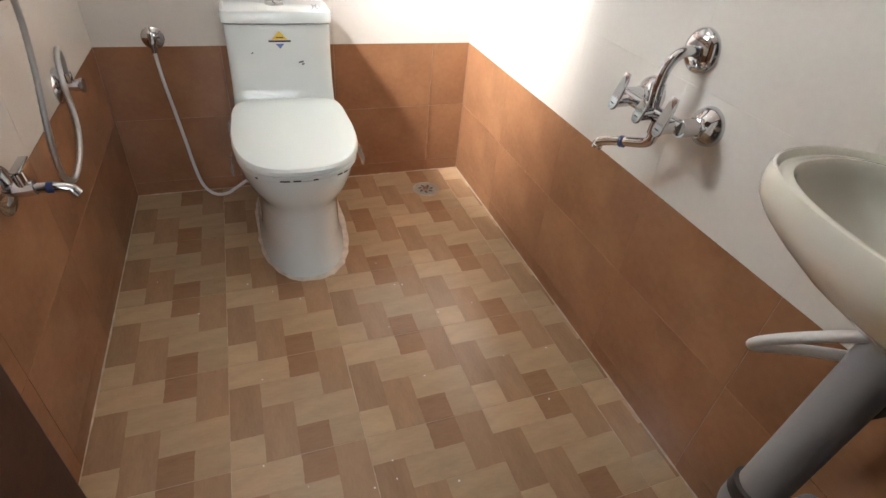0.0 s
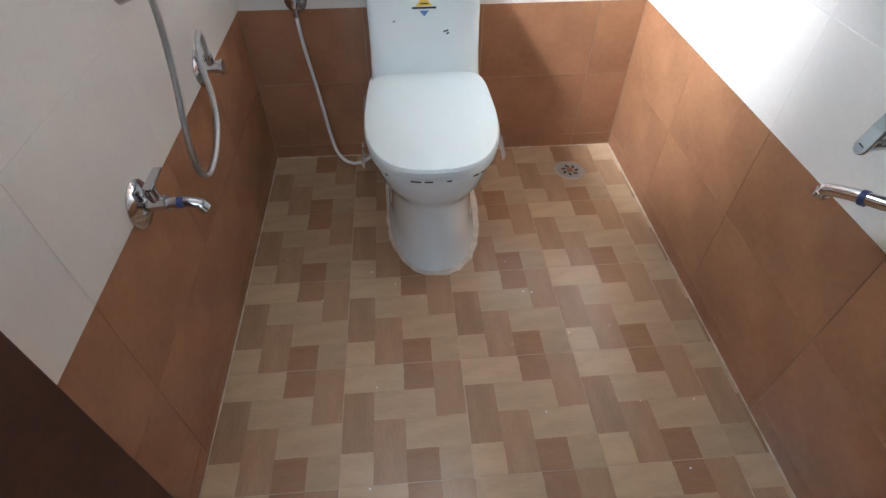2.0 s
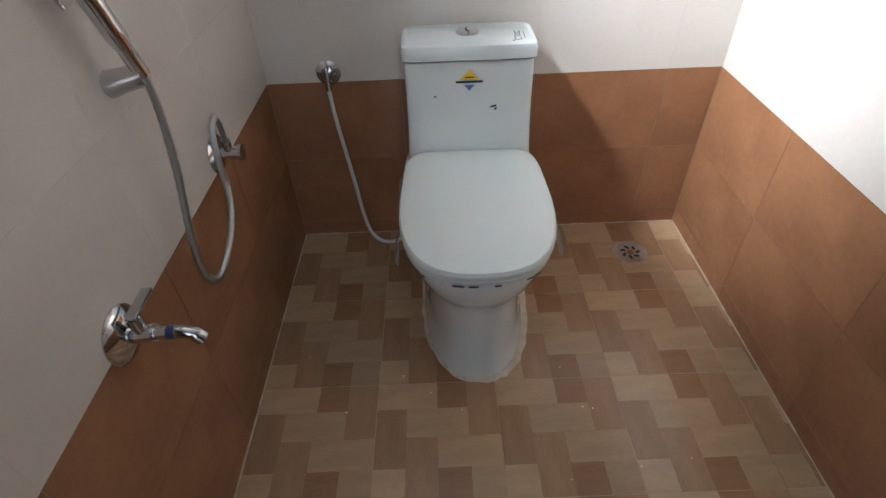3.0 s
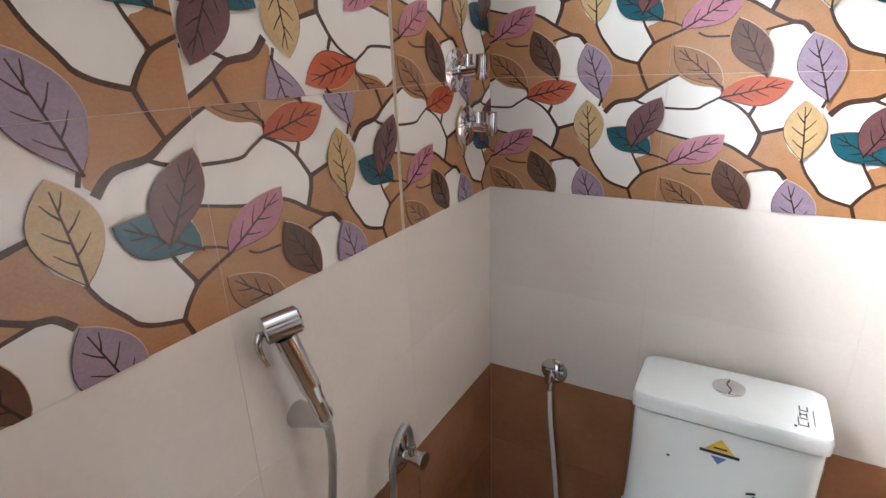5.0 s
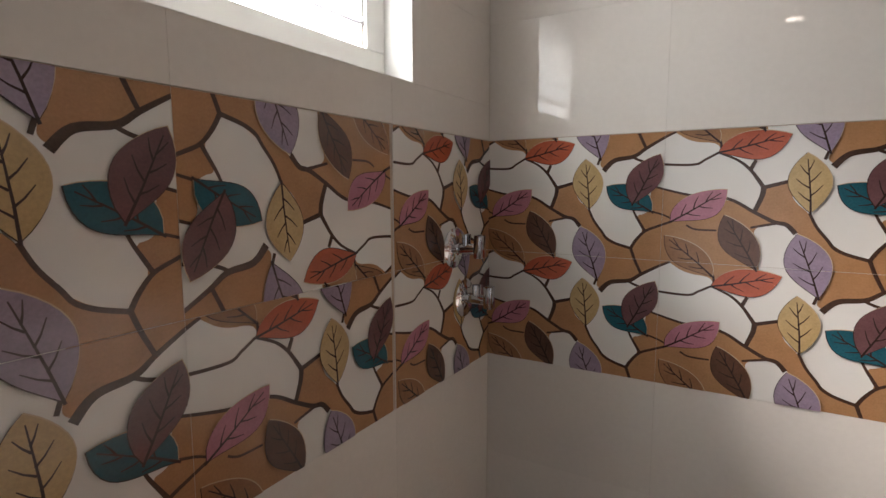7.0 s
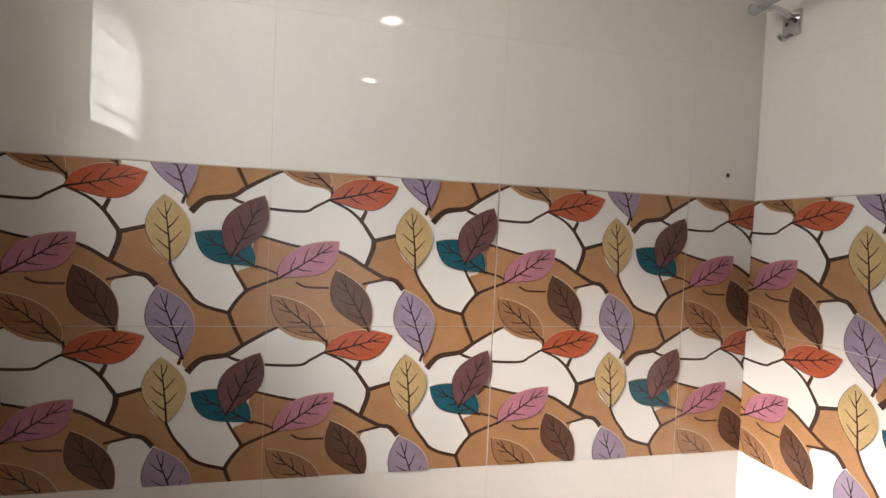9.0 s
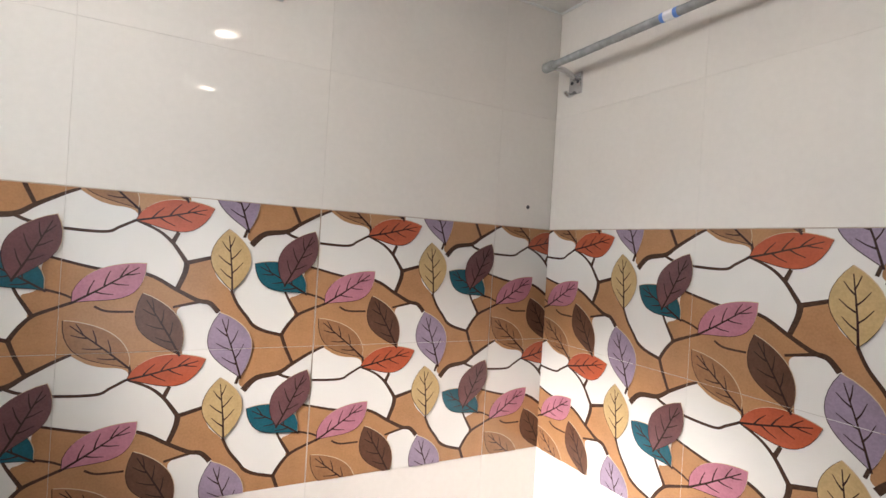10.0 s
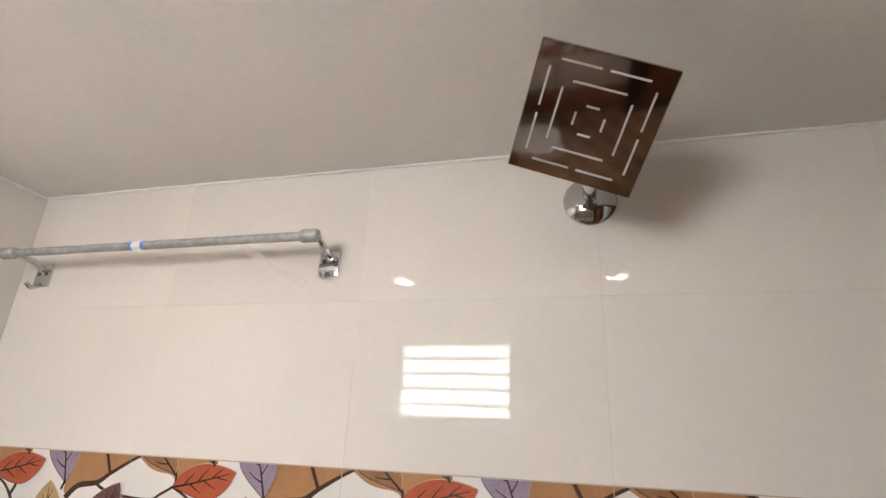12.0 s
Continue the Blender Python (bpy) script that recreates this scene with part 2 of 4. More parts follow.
wall_front = wall("wall_front", [(-G, DOOR_X0, -D - 0.12, -D, -0.1, 2.3), (DOOR_X1, W + G, -D - 0.12, -D, -0.1, 2.3), (DOOR_X0, DOOR_X1, -D - 0.12, -D, DOOR_Z, 2.3)], GROUT_PALE, "front wall with the doorway")
floor = wall("floor", [(-0.002, W + 0.002, -D - 0.12, 0.002, -0.1, -0.0007)], GROUT, "bathroom floor under printed tiles")
ceiling = wall("ceiling", [(-0.001, W + 0.001, -D, 0.001, H, H + 0.12)], PLASTER, "plain painted bathroom ceiling")
hall = wall("wall_hall", [(-0.9, -0.8, -3.6, -D - 0.12, -0.1, 2.5), (2.1, 2.2, -3.6, -D - 0.12, -0.1, 2.5), (-0.9, 2.2, -3.7, -3.6, -0.1, 2.5), (-0.8, -0.16, -D - 0.12, -D, -0.1, 2.5), (W + 0.16, 2.1, -D - 0.12, -D, -0.1, 2.5)], PLASTER, "plain walls of the passage outside the door")
hall_floor = wall("floor_hall", [(-0.8, 2.1, -3.6, -D - 0.12, -0.1, -0.001)], CEMENT, "plain floor of the passage")
hall_ceiling = wall("ceiling_hall", [(-0.9, 2.2, -3.7, -D - 0.12, 2.5, 2.6)], PLASTER, "plain ceiling of the passage")

bm = bmesh.new()
for a, b in (((0.002, -0.002), (W - 0.002, -0.002)), ((W - 0.002, -0.002), (W - 0.002, -D))):
    pts = [Vector((a[0] + (b[0] - a[0]) * k / 40, a[1] + (b[1] - a[1]) * k / 40, H - 0.002)) for k in range(41)]
    tube(bm, pts, [0.0015 + 0.0018 * random.random() for _ in pts], 6, 0)
part("trim", bm, PAINT, None, "uneven white putty line along the ceiling edge", kind="structure")

# door of the room
door = thing("door", (0.05, -1.988, 0.0), "dark-stained wooden door standing open with a ribbed orange panel", "door")
DL = 0.647
door.matrix_basis = pose(0.05, -1.988, 0.0, 0, 0, -3.2)
bm = bmesh.new()
box(bm, -0.018, 0.018, 0.0, 0.11, 0.012, 1.9, 0.002)
box(bm, -0.018, 0.018, DL - 0.165, DL, 0.012, 1.9, 0.003)
box(bm, -0.018, 0.018, 0.1, DL - 0.16, 0.012, 0.17, 0.002)
box(bm, -0.018, 0.018, 0.1, DL - 0.16, 1.75, 1.9, 0.002)
part("frame", bm, DOOR_WOOD, door)
bm = bmesh.new()
box(bm, -0.006, 0.006, 0.1, DL - 0.16, 0.16, 1.76)
part("panel", bm, DOOR_PANEL, door, "orange-brown recessed door panel")
slat = None
for k in range(44):
    z = 0.19 + k * 0.0352
    bm = bmesh.new()
    box(bm, 0.004, 0.0115, 0.105, DL - 0.17, z, z + 0.005, 0.001)
    box(bm, 0.004, 0.011, DL - 0.185, DL - 0.162, z - 0.008, z + 0.016, 0.003)
    part("slat", bm, DOOR_WOOD, door)

bm = bmesh.new()
for x0, x1, z0, z1 in ((DOOR_X0 - 0.0, DOOR_X0 + 0.03, 0, DOOR_Z), (DOOR_X1 - 0.04, DOOR_X1, 0, DOOR_Z), (DOOR_X0 + 0.03, DOOR_X1 - 0.04, DOOR_Z - 0.04, DOOR_Z)):
    box(bm, x0, x1, -D - 0.11, -D - 0.01, z0, z1, 0.003)
part("door_frame", bm, DOOR_WOOD, None, "dark wooden door frame", kind="structure")

# window
window = thing("window_1", (-0.08, (WIN_Y0 + WIN_Y1) / 2, WIN_Z0), "small high white-framed louvred window letting in daylight", "", kind="structure")
wy, wz = (WIN_Y1 - WIN_Y0) / 2, WIN_Z1 - WIN_Z0
bm = bmesh.new()
for y0, y1, z0, z1 in ((-wy, wy, 0, 0.055), (-wy, wy, wz - 0.035, wz), (-wy, -wy + 0.05, 0.055, wz - 0.035), (wy - 0.05, wy, 0.055, wz - 0.035)):
    box(bm, -0.02, 0.02, y0, y1, z0, z1, 0.003)
part("window_frame", bm, PAINT, window)
for k in range(5):
    bm = bmesh.new()
    box(bm, -0.035, 0.035, -wy + 0.052, wy - 0.052, -0.002, 0.002)
    blade = part("louvre", bm, LOUVRE, window, "frosted glass louvre blade", matrix=pose(-0.012, 0, 0.083 + k * 0.061, 0, -38, 0))
    blade.visible_shadow = False
    bm = bmesh.new()
    box(bm, 0.026, 0.030, -wy + 0.053, wy - 0.053, -0.0095, 0.0055)
    part("blade_edge", bm, PVC, blade, "grey edge strip of the louvre blade")
for side in (-1, 1):
    bm = bmesh.new()
    box(bm, -0.018, 0.012, side * (wy - 0.052) - 0.003, side * (wy - 0.052) + 0.003, 0.056, wz - 0.036)
    part("louvre_channel", bm, STEEL, window)
bm = bmesh.new()
t_ = 0.0012
box(bm, -0.1, -0.0005, WIN_Y1 - t_, WIN_Y1 + 0.001, WIN_Z0, WIN_Z1)
box(bm, -0.1, -0.0005, WIN_Y0 - 0.001, WIN_Y0 + t_, WIN_Z0, WIN_Z1)
box(bm, -0.1, -0.0005, WIN_Y0 + t_, WIN_Y1 - t_, WIN_Z0 - 0.001, WIN_Z0 + t_)
part("window_sill", bm, PAINT, None, "white painted window reveal with chipped edge", kind="structure")


# ---- toilet ----
def plan_ring(hw, front, back, z, n=40, pf=2.3, pb=5.0, cx=0.0, mid=None):
    """An egg-shaped plan: round at the front (low y), square at the back."""
    mid = (front * 0.45 + back * 0.55) if mid is None else mid
    out = []
    for k in range(n):
        a = k * math.tau / n
        c, s = math.cos(a), math.sin(a)
        p = pf if s < 0 else pb
        x = hw * math.copysign(abs(c) ** (2 / p), c)
        ylen = (mid - front) if s < 0 else (back - mid)
        out.append(Vector((cx + x, mid + ylen * math.copysign(abs(s) ** (2 / p), s), z)))
    return out


TANK = [(0.163, -0.235, 0.372), (0.162, -0.222, 0.40), (0.160, -0.211, 0.43), (0.158, -0.203, 0.48), (0.157, -0.194, 0.56), (0.158, -0.187, 0.63), (0.158, -0.1855, 0.6545)]
toilet = thing("toilet", (0.553, 0, 0), "glossy white one-piece toilet with closed lid and protective film", "toilet")
bm = bmesh.new()
ring_skin(bm, [plan_ring(hw, f, b, z, pf=2.4, pb=pb) for hw, f, b, z, pb in (
    (0.140, -0.618, -0.05, 0.0, 4), (0.139, -0.617, -0.05, 0.012, 4), (0.132, -0.609, -0.05, 0.03, 4), (0.128, -0.6, -0.05, 0.09, 4), (0.126, -0.592, -0.05, 0.15, 4), (0.127, -0.588, -0.05, 0.195, 4),
    (0.132, -0.59, -0.05, 0.222, 4), (0.144, -0.602, -0.05, 0.245, 4), (0.158, -0.62, -0.05, 0.27, 4), (0.169, -0.639, -0.05, 0.298, 5), (0.176, -0.652, -0.05, 0.33, 5), (0.179, -0.66, -0.05, 0.358, 5), (0.177, -0.658, -0.05, 0.372, 5))])
part("bowl", bm, CERAMIC, toilet, smooth=True)
bm = bmesh.new()
ring_skin(bm, [plan_ring(hw, f, -0.05, z, pf=9, pb=12, mid=-0.14) for hw, f, z in TANK])
part("tank", bm, CERAMIC, toilet, smooth=True)
bm = bmesh.new()
ring_skin(bm, [plan_ring(hw, f, b, z, pf=9, pb=12, mid=-0.14) for hw, f, b, z in (
    (0.159, -0.184, -0.03, 0.656), (0.1635, -0.19, -0.025, 0.66), (0.1645, -0.191, -0.025, 0.684), (0.161, -0.187, -0.03, 0.692), (0.153, -0.178, -0.035, 0.695))])
lid = part("tank_lid", bm, CERAMIC, toilet, smooth=True)
bm = bmesh.new()
lathe(bm, [(0.029, 0.704), (0.029, 0.7085), (0.027, 0.71), (0.001, 0.7105)], Matrix.Translation((0, -0.1, -0.011)))
button = part("flush_button", bm, CHROME, toilet, "round chrome dual flush button", smooth=True)
bm = bmesh.new()
tube(bm, [(0.0, -0.127, 0.6998), (0.004, -0.11, 0.70), (-0.004, -0.093, 0.70), (0.0, -0.075, 0.6998)], 0.001, 6)
part("button_line", bm, BLACK, button)
bm = bmesh.new()
ring_skin(bm, [plan_ring(hw, f, b, z, pf=2.5, pb=7) for hw, f, b, z in ((0.171, -0.658, -0.25, 0.374), (0.175, -0.664, -0.25, 0.378), (0.175, -0.664, -0.25, 0.388), (0.172, -0.66, -0.25, 0.391))])
for v in bm.verts:
    v.co.z += max(v.co.y + 0.60, 0) * 0.028
part("seat", bm, SEAT, toilet, smooth=True)
bm = bmesh.new()
ring_skin(bm, [plan_ring(hw, f, b, z, pf=2.6, pb=7) for hw, f, b, z in (
    (0.174, -0.664, -0.217, 0.393), (0.179, -0.67, -0.214, 0.397), (0.179, -0.67, -0.214, 0.408), (0.175, -0.664, -0.216, 0.4155), (0.162, -0.644, -0.225, 0.42), (0.12, -0.56, -0.28, 0.4225), (0.05, -0.45, -0.34, 0.4235))])
for v in bm.verts:
    v.co.z += max(v.co.y + 0.62, 0) * 0.045
    v.co.x *= 1 - max(v.co.y + 0.36, 0) * 0.55
part("seat_lid", bm, SEAT, toilet, "closed white seat lid with rounded edge", smooth=True)
for sx in (-0.08, 0.08):
    bm = bmesh.new()
    tube(bm, [(sx - 0.02, -0.247, 0.403), (sx + 0.02, -0.247, 0.403)], 0.009, 12, 0)
    part("hinge", bm, SEAT, toilet, smooth=True)
for k, (a0, a1) in enumerate(((-2.25, -2.2), (-1.85, -1.72), (-1.68, -1.6), (-1.5, -1.44), (-1.15, -1.05), (-1.02, -0.93))):
    bm = bmesh.new()
    row = []
    for i in range(7):
        a = a0 + (a1 - a0) * i / 6
        x, y = 0.1815 * math.copysign(abs(math.cos(a)) ** 0.8, math.cos(a)), -0.437 - 0.2295 * abs(math.sin(a)) ** 0.8
        row.append([bm.verts.new((x * 1.003, y - 0.0008, z)) for z in (0.379, 0.3835)])
    for p, q in zip(row, row[1:]):
        bm.faces.new((p[0], q[0], q[1], p[1]))
    part("film_print", bm, BLACK, toilet, "unreadable dark print on the protective film" if k == 0 else "")
for sx, y0, y1 in ((-1, -0.27, -0.33), (-1, -0.5, -0.57), (1, -0.47, -0.56)):
    bm = bmesh.new()
    grid_ = [[bm.verts.new((sx * (0.177 + 0.006 * math.sin(math.pi * j / 4) + 0.004 * random.random()), y0 + (y1 - y0) * i / 6, 0.398 - 0.011 * j + 0.003 * random.random())) for j in range(5)] for i in range(7)]
    for i in range(6):
        for j in range(4):
            bm.faces.new((grid_[i][j], grid_[i + 1][j], grid_[i + 1][j + 1], grid_[i][j + 1]))
    part("plastic_film", bm, FILM, toilet, "crumpled clear protective film at the seat edge", smooth=True)


def tank_face(z):
    for (_, f0, z0), (_, f1, z1) in zip(TANK, TANK[1:]):
        if z0 <= z <= z1:
            return f0 + (f1 - f0) * (z - z0) / (z1 - z0) - 0.0008
    return -0.23


def card(name, points, mat, parent, z0=0.0, label=""):
    bm = bmesh.new()
    rear = [bm.verts.new((x, tank_face(z) + 0.0006, z)) for x, z in points]
    fore = [bm.verts.new((x, tank_face(z) - 0.0002 - z0, z)) for x, z in points]
    bm.faces.new(rear[::-1]), bm.faces.new(fore)
    for k in range(len(points)):
        bm.faces.new((rear[k - 1], rear[k], fore[k], fore[k - 1]))
    return part(name, bm, mat, parent, label)


card("sticker", [(-0.024, 0.612), (0.0, 0.637), (0.024, 0.612)], YELLOW, toilet, label="yellow and blue diamond sticker")
card("sticker", [(-0.013, 0.600), (0.0, 0.585), (0.013, 0.600)], SKY_BLUE, toilet, label="small blue lower tip of the sticker")
card("sticker_bar", [(-0.033, 0.605), (-0.033, 0.610), (0.033, 0.610), (0.033, 0.605)], BLACK, toilet, 0.0008)
card("sticker_bar", [(-0.01, 0.617), (-0.01, 0.620), (0.012, 0.620), (0.012, 0.617)], BLACK, toilet, 0.0008)
card("ink_mark", [(0.052, 0.541), (0.052, 0.545), (0.066, 0.549), (0.068, 0.545)], BLACK, toilet)
card("ink_mark", [(0.060, 0.536), (0.064, 0.542), (0.070, 0.540), (0.066, 0.536)], BLACK, toilet)
card("ink_mark", [(-0.088, 0.572), (-0.086, 0.576), (-0.081, 0.575), (-0.083, 0.572)], BLACK, toilet)
MARKS = ((0.0, 0.0, 0.005, 0.004), (0.006, 0.006, 0.022, 0.0018), (0.006, 0.008, 0.0022, 0.014), (0.006, 0.02, 0.013, 0.0022), (0.024, 0.009, 0.0022, 0.013), (0.029, 0.009, 0.013, 0.0022),
         (0.029, 0.019, 0.012, 0.0022), (0.035, 0.009, 0.0022, 0.012), (0.045, 0.009, 0.013, 0.0022), (0.045, 0.009, 0.0022, 0.014), (0.045, 0.021, 0.013, 0.0022), (0.012, 0.03, 0.04, 0.0016))
for k, (u, v, w, h) in enumerate(MARKS):
    bm = bmesh.new()
    box(bm, 0.104 + v, 0.104 + v + h, -0.172 + u * 1.2, -0.172 + (u + w) * 1.2, 0.6952, 0.6956)
    part("lid_mark", bm, BLACK, toilet, "dark bar of an unreadable mark on the tank lid" if k == 0 else "")

bm = bmesh.new()
outer = plan_ring(0.154, -0.632, -0.03, 0.0, n=72, pf=2.4, pb=4, cx=0.558)
inner = plan_ring(0.134, -0.611, -0.05, 0.007, n=72, pf=2.4, pb=4, cx=0.553)
outer = [p + Vector((random.uniform(-1, 1) * 0.003, random.uniform(-1, 1) * 0.003, 0.0005)) for p in outer]
ring_skin(bm, [outer, inner], closed_ends=False)
part("cement_bead", bm, CEMENT, None, "smeared white cement bead round the toilet foot", smooth=True, kind="structure")


# ---- fittings ----
def flange(parent, at, way, r=0.034, h=0.014, name="flange"):
    bm = bmesh.new()
    lathe(bm, [(r, 0.0), (r, 0.002), (r * 0.9, h * 0.45), (r * 0.55, h * 0.8), (r * 0.4, h)], aim(at, way), 28)
    return part(name, bm, CHROME, parent, smooth=True)


def rod(parent, name, pts, r, mat=CHROME, steps=6, n=14, label=""):
    bm = bmesh.new()
    tube(bm, pts, r, n, steps)
    return part(name, bm, mat, parent, label, smooth=True)


def lever(parent, m, length=0.05, width=0.016, thick=0.006):
    bm = bmesh.new()
    box(bm, -width / 2, width / 2, -width / 2, length, -thick / 2, thick / 2, 0.0025, m)
    return part("lever", bm, CHROME, parent, smooth=True)


# angle valve with hand shower hose
valve = thing("angle_valve", (0, -0.43, 0.575), "chrome angle valve on the tiled wall feeding the hand shower", "valve")
flange(valve, (0, 0, 0), (1, 0, 0), 0.043, 0.012)
rod(valve, "body", [(0.008, 0, 0), (0.04, 0, 0)], 0.0125, steps=0)
rod(valve, "outlet", [(0.03, 0, 0), (0.03, -0.005, 0.035)], 0.009, steps=0)
rod(valve, "knob", [(0.036, 0, 0), (0.05, 0, 0)], 0.0145, steps=0)
rod(valve, "cap", [(0.05, 0, 0), (0.057, 0, 0)], 0.0175, STEEL, steps=0)

shower_set = thing("hand_shower", (0, -0.66, 0.8), "chrome hand shower hanging in its wall holder", "hand shower")
rod(shower_set, "holder", [(0.0, -0.012, 0.032), (0.022, -0.012, 0.037), (0.054, -0.008, 0.043)], [0.021, 0.018, 0.0165], steps=0, label="chrome wall holder")
rod(shower_set, "handle", [(0.052, -0.008, 0.042), (0.045, -0.025, 0.11), (0.038, -0.046, 0.188)], [0.0115, 0.0145, 0.0155])
bm = bmesh.new()
lathe(bm, [(0.0145, -0.024), (0.0185, -0.022), (0.0185, 0.021), (0.016, 0.024)], aim((0.037, -0.047, 0.203), (0.42, 0.85, 0.1)), 28)
part("spray_head", bm, CHROME, shower_set, smooth=True)
rod(shower_set, "trigger", [(0.022, -0.069, 0.198), (0.02, -0.074, 0.178), (0.023, -0.066, 0.15)], [0.0055, 0.0045, 0.003])
bm = bmesh.new()
tube(bm, [(0.052, -0.667, 0.845), (0.049, -0.66, 0.78), (0.04, -0.665, 0.68), (0.03, -0.682, 0.58), (0.026, -0.695, 0.5), (0.028, -0.69, 0.458), (0.035, -0.66, 0.438), (0.042, -0.6, 0.462), (0.042, -0.545, 0.5), (0.038, -0.512, 0.55), (0.036, -0.507, 0.6), (0.036, -0.49, 0.655), (0.036, -0.462, 0.672), (0.033, -0.442, 0.65), (0.03, -0.435, 0.61)], 0.0062, 12, 10, ribs=0.0008)
part("shower_hose", bm, HOSE, None, "flexible braided steel shower hose looping on the wall", smooth=True)
bpy.context.scene.objects["shower_hose"]["category"] = "hose"

# bib tap
tap = thing("bib_tap", (0, -0.905, 0.553), "chrome long-body bib tap fixed to cream and brown wall tiles", "tap")
flange(tap, (0, 0, 0), (1, 0, 0), 0.046, 0.014)
rod(tap, "body", [(0.008, 0, 0), (0.035, 0.0, 0.0), (0.05, 0.0, 0.002)], 0.014, steps=0)
rod(tap, "spout", [(0.045, 0, 0), (0.078, 0.003, -0.002), (0.099, 0.005, -0.008), (0.109, 0.006, -0.022)], [0.0098, 0.0098, 0.0115])
rod(tap, "tape", [(0.066, 0.002, -0.0015), (0.077, 0.003, -0.002)], 0.0108, NAVY, 0, label="navy protective tape band")
rod(tap, "neck", [(0.034, 0, 0), (0.03, 0.0, 0.034)], 0.0105, steps=0)
lever(tap, frame_of((0.03, 0.0, 0.038), (1, 0, 0), (0, 1, 0)), 0.055)

# toilet supply
supply = thing("stop_valve", (0.176, 0, 0.568), "round chrome stop valve above the brown tiles", "valve")
flange(supply, (0, 0, 0), (0, -1, 0), 0.034, 0.014)
rod(supply, "body", [(0, -0.008, 0), (0, -0.04, 0)], 0.012, steps=0)
rod(supply, "outlet", [(0, -0.028, 0), (0, -0.032, -0.038)], 0.008, steps=0)
lever(supply, frame_of((0.0, -0.046, 0.0), (1, 0, 0), (0, 0, 1)), 0.03)
bm = bmesh.new()
tube(bm, [(0.176, -0.032, 0.53), (0.181, -0.034, 0.45), (0.194, -0.037, 0.34), (0.208, -0.042, 0.22), (0.22, -0.05, 0.12), (0.238, -0.065, 0.055), (0.272, -0.08, 0.026), (0.315, -0.09, 0.03), (0.352, -0.095, 0.055), (0.42, -0.095, 0.1)], 0.0056, 12, 8)
tagged(part("supply_hose", bm, PVC_WHITE, None, "white flexible supply hose running down to the toilet", smooth=True), category="hose")

# two geyser valves
first = None
for y, z in ((-0.162, 1.293), (-0.117, 1.182)):
    v = thing("geyser_valve", (0, y, z), "chrome angle valve for a water heater on the leaf-patterned tiles", "valve", "water heater valves")
    flange(v, (0, 0, 0), (1, 0, 0), 0.041, 0.012)
    rod(v, "body", [(0.008, 0, 0), (0.05, 0, 0)], 0.0115, steps=0)
    rod(v, "outlet", [(0.03, 0, 0), (0.03, 0, 0.03)], 0.009, steps=0)
    bm = bmesh.new()
    box(bm, 0.05, 0.068, -0.011, 0.011, -0.018, 0.03, 0.004)
    part("lever", bm, CHROME, v, smooth=True)

# wall mixer
mixer = thing("wall_mixer", (W, -1.126, 0.73), "chrome wall mixer with lever handles, long spout and bend pipe", "mixer tap")
for y in (-0.086, 0.086):
    flange(mixer, (0, y, 0), (-1, 0, 0), 0.039, 0.03)
    rod(mixer, "union_nut", [(-0.022, y, 0), (-0.036, y, 0)], 0.0205, steps=0, n=6)
    rod(mixer, "union", [(-0.034, y, 0), (-0.07, y * 0.98, 0)], 0.0175, steps=0, n=18)
rod(mixer, "body", [(-0.068, -0.088, 0), (-0.068, 0.088, 0)], 0.0145, steps=0, n=18)
rod(mixer, "spout_socket", [(-0.07, -0.028, -0.01), (-0.072, -0.028, -0.036)], 0.0135, steps=0, n=18)
rod(mixer, "spout", [(-0.072, -0.028, -0.025), (-0.072, -0.029, -0.04), (-0.074, -0.024, -0.055), (-0.081, -0.004, -0.066), (-0.098, 0.04, -0.081), (-0.111, 0.072, -0.096), (-0.113, 0.078, -0.104), (-0.114, 0.08, -0.113)], [0.011, 0.011, 0.0105, 0.0105, 0.0105, 0.011, 0.0125])
rod(mixer, "tape", [(-0.0918, 0.0235, -0.0765), (-0.0948, 0.0315, -0.0788)], 0.0127, NAVY, 0, label="navy protective tape band")
rod(mixer, "diverter", [(-0.07, 0.0, 0.01), (-0.073, 0.0, 0.055)], 0.0145, steps=0)


def paddle(m, height, thick=0.0032):
    """A flat rounded handle on the end of a stem, wider at its foot, with a slot mark."""
    foot = [(0.014 * math.cos(a), 0.014 * math.sin(a)) for a in [math.pi + math.pi * k / 12 for k in range(13)]]
    outline = foot + [(0.0135, height * 0.45), (0.011, height * 0.85), (0.008, height), (-0.008, height), (-0.011, height * 0.85), (-0.0135, height * 0.45)]
    bm = bmesh.new()
    ring_skin(bm, [[m @ Vector((u * k, v * k, z)) for u, v in outline] for k, z in ((0.94, -thick), (1, -thick * 0.6), (1, thick * 0.6), (0.94, thick))])
    made = part("lever", bm, CHROME, mixer, smooth=True)
    bm = bmesh.new()
    box(bm, -0.006, 0.006, -0.001, 0.001, thick, thick + 0.0003, 0, m)
    part("index_mark", bm, BLACK, made)


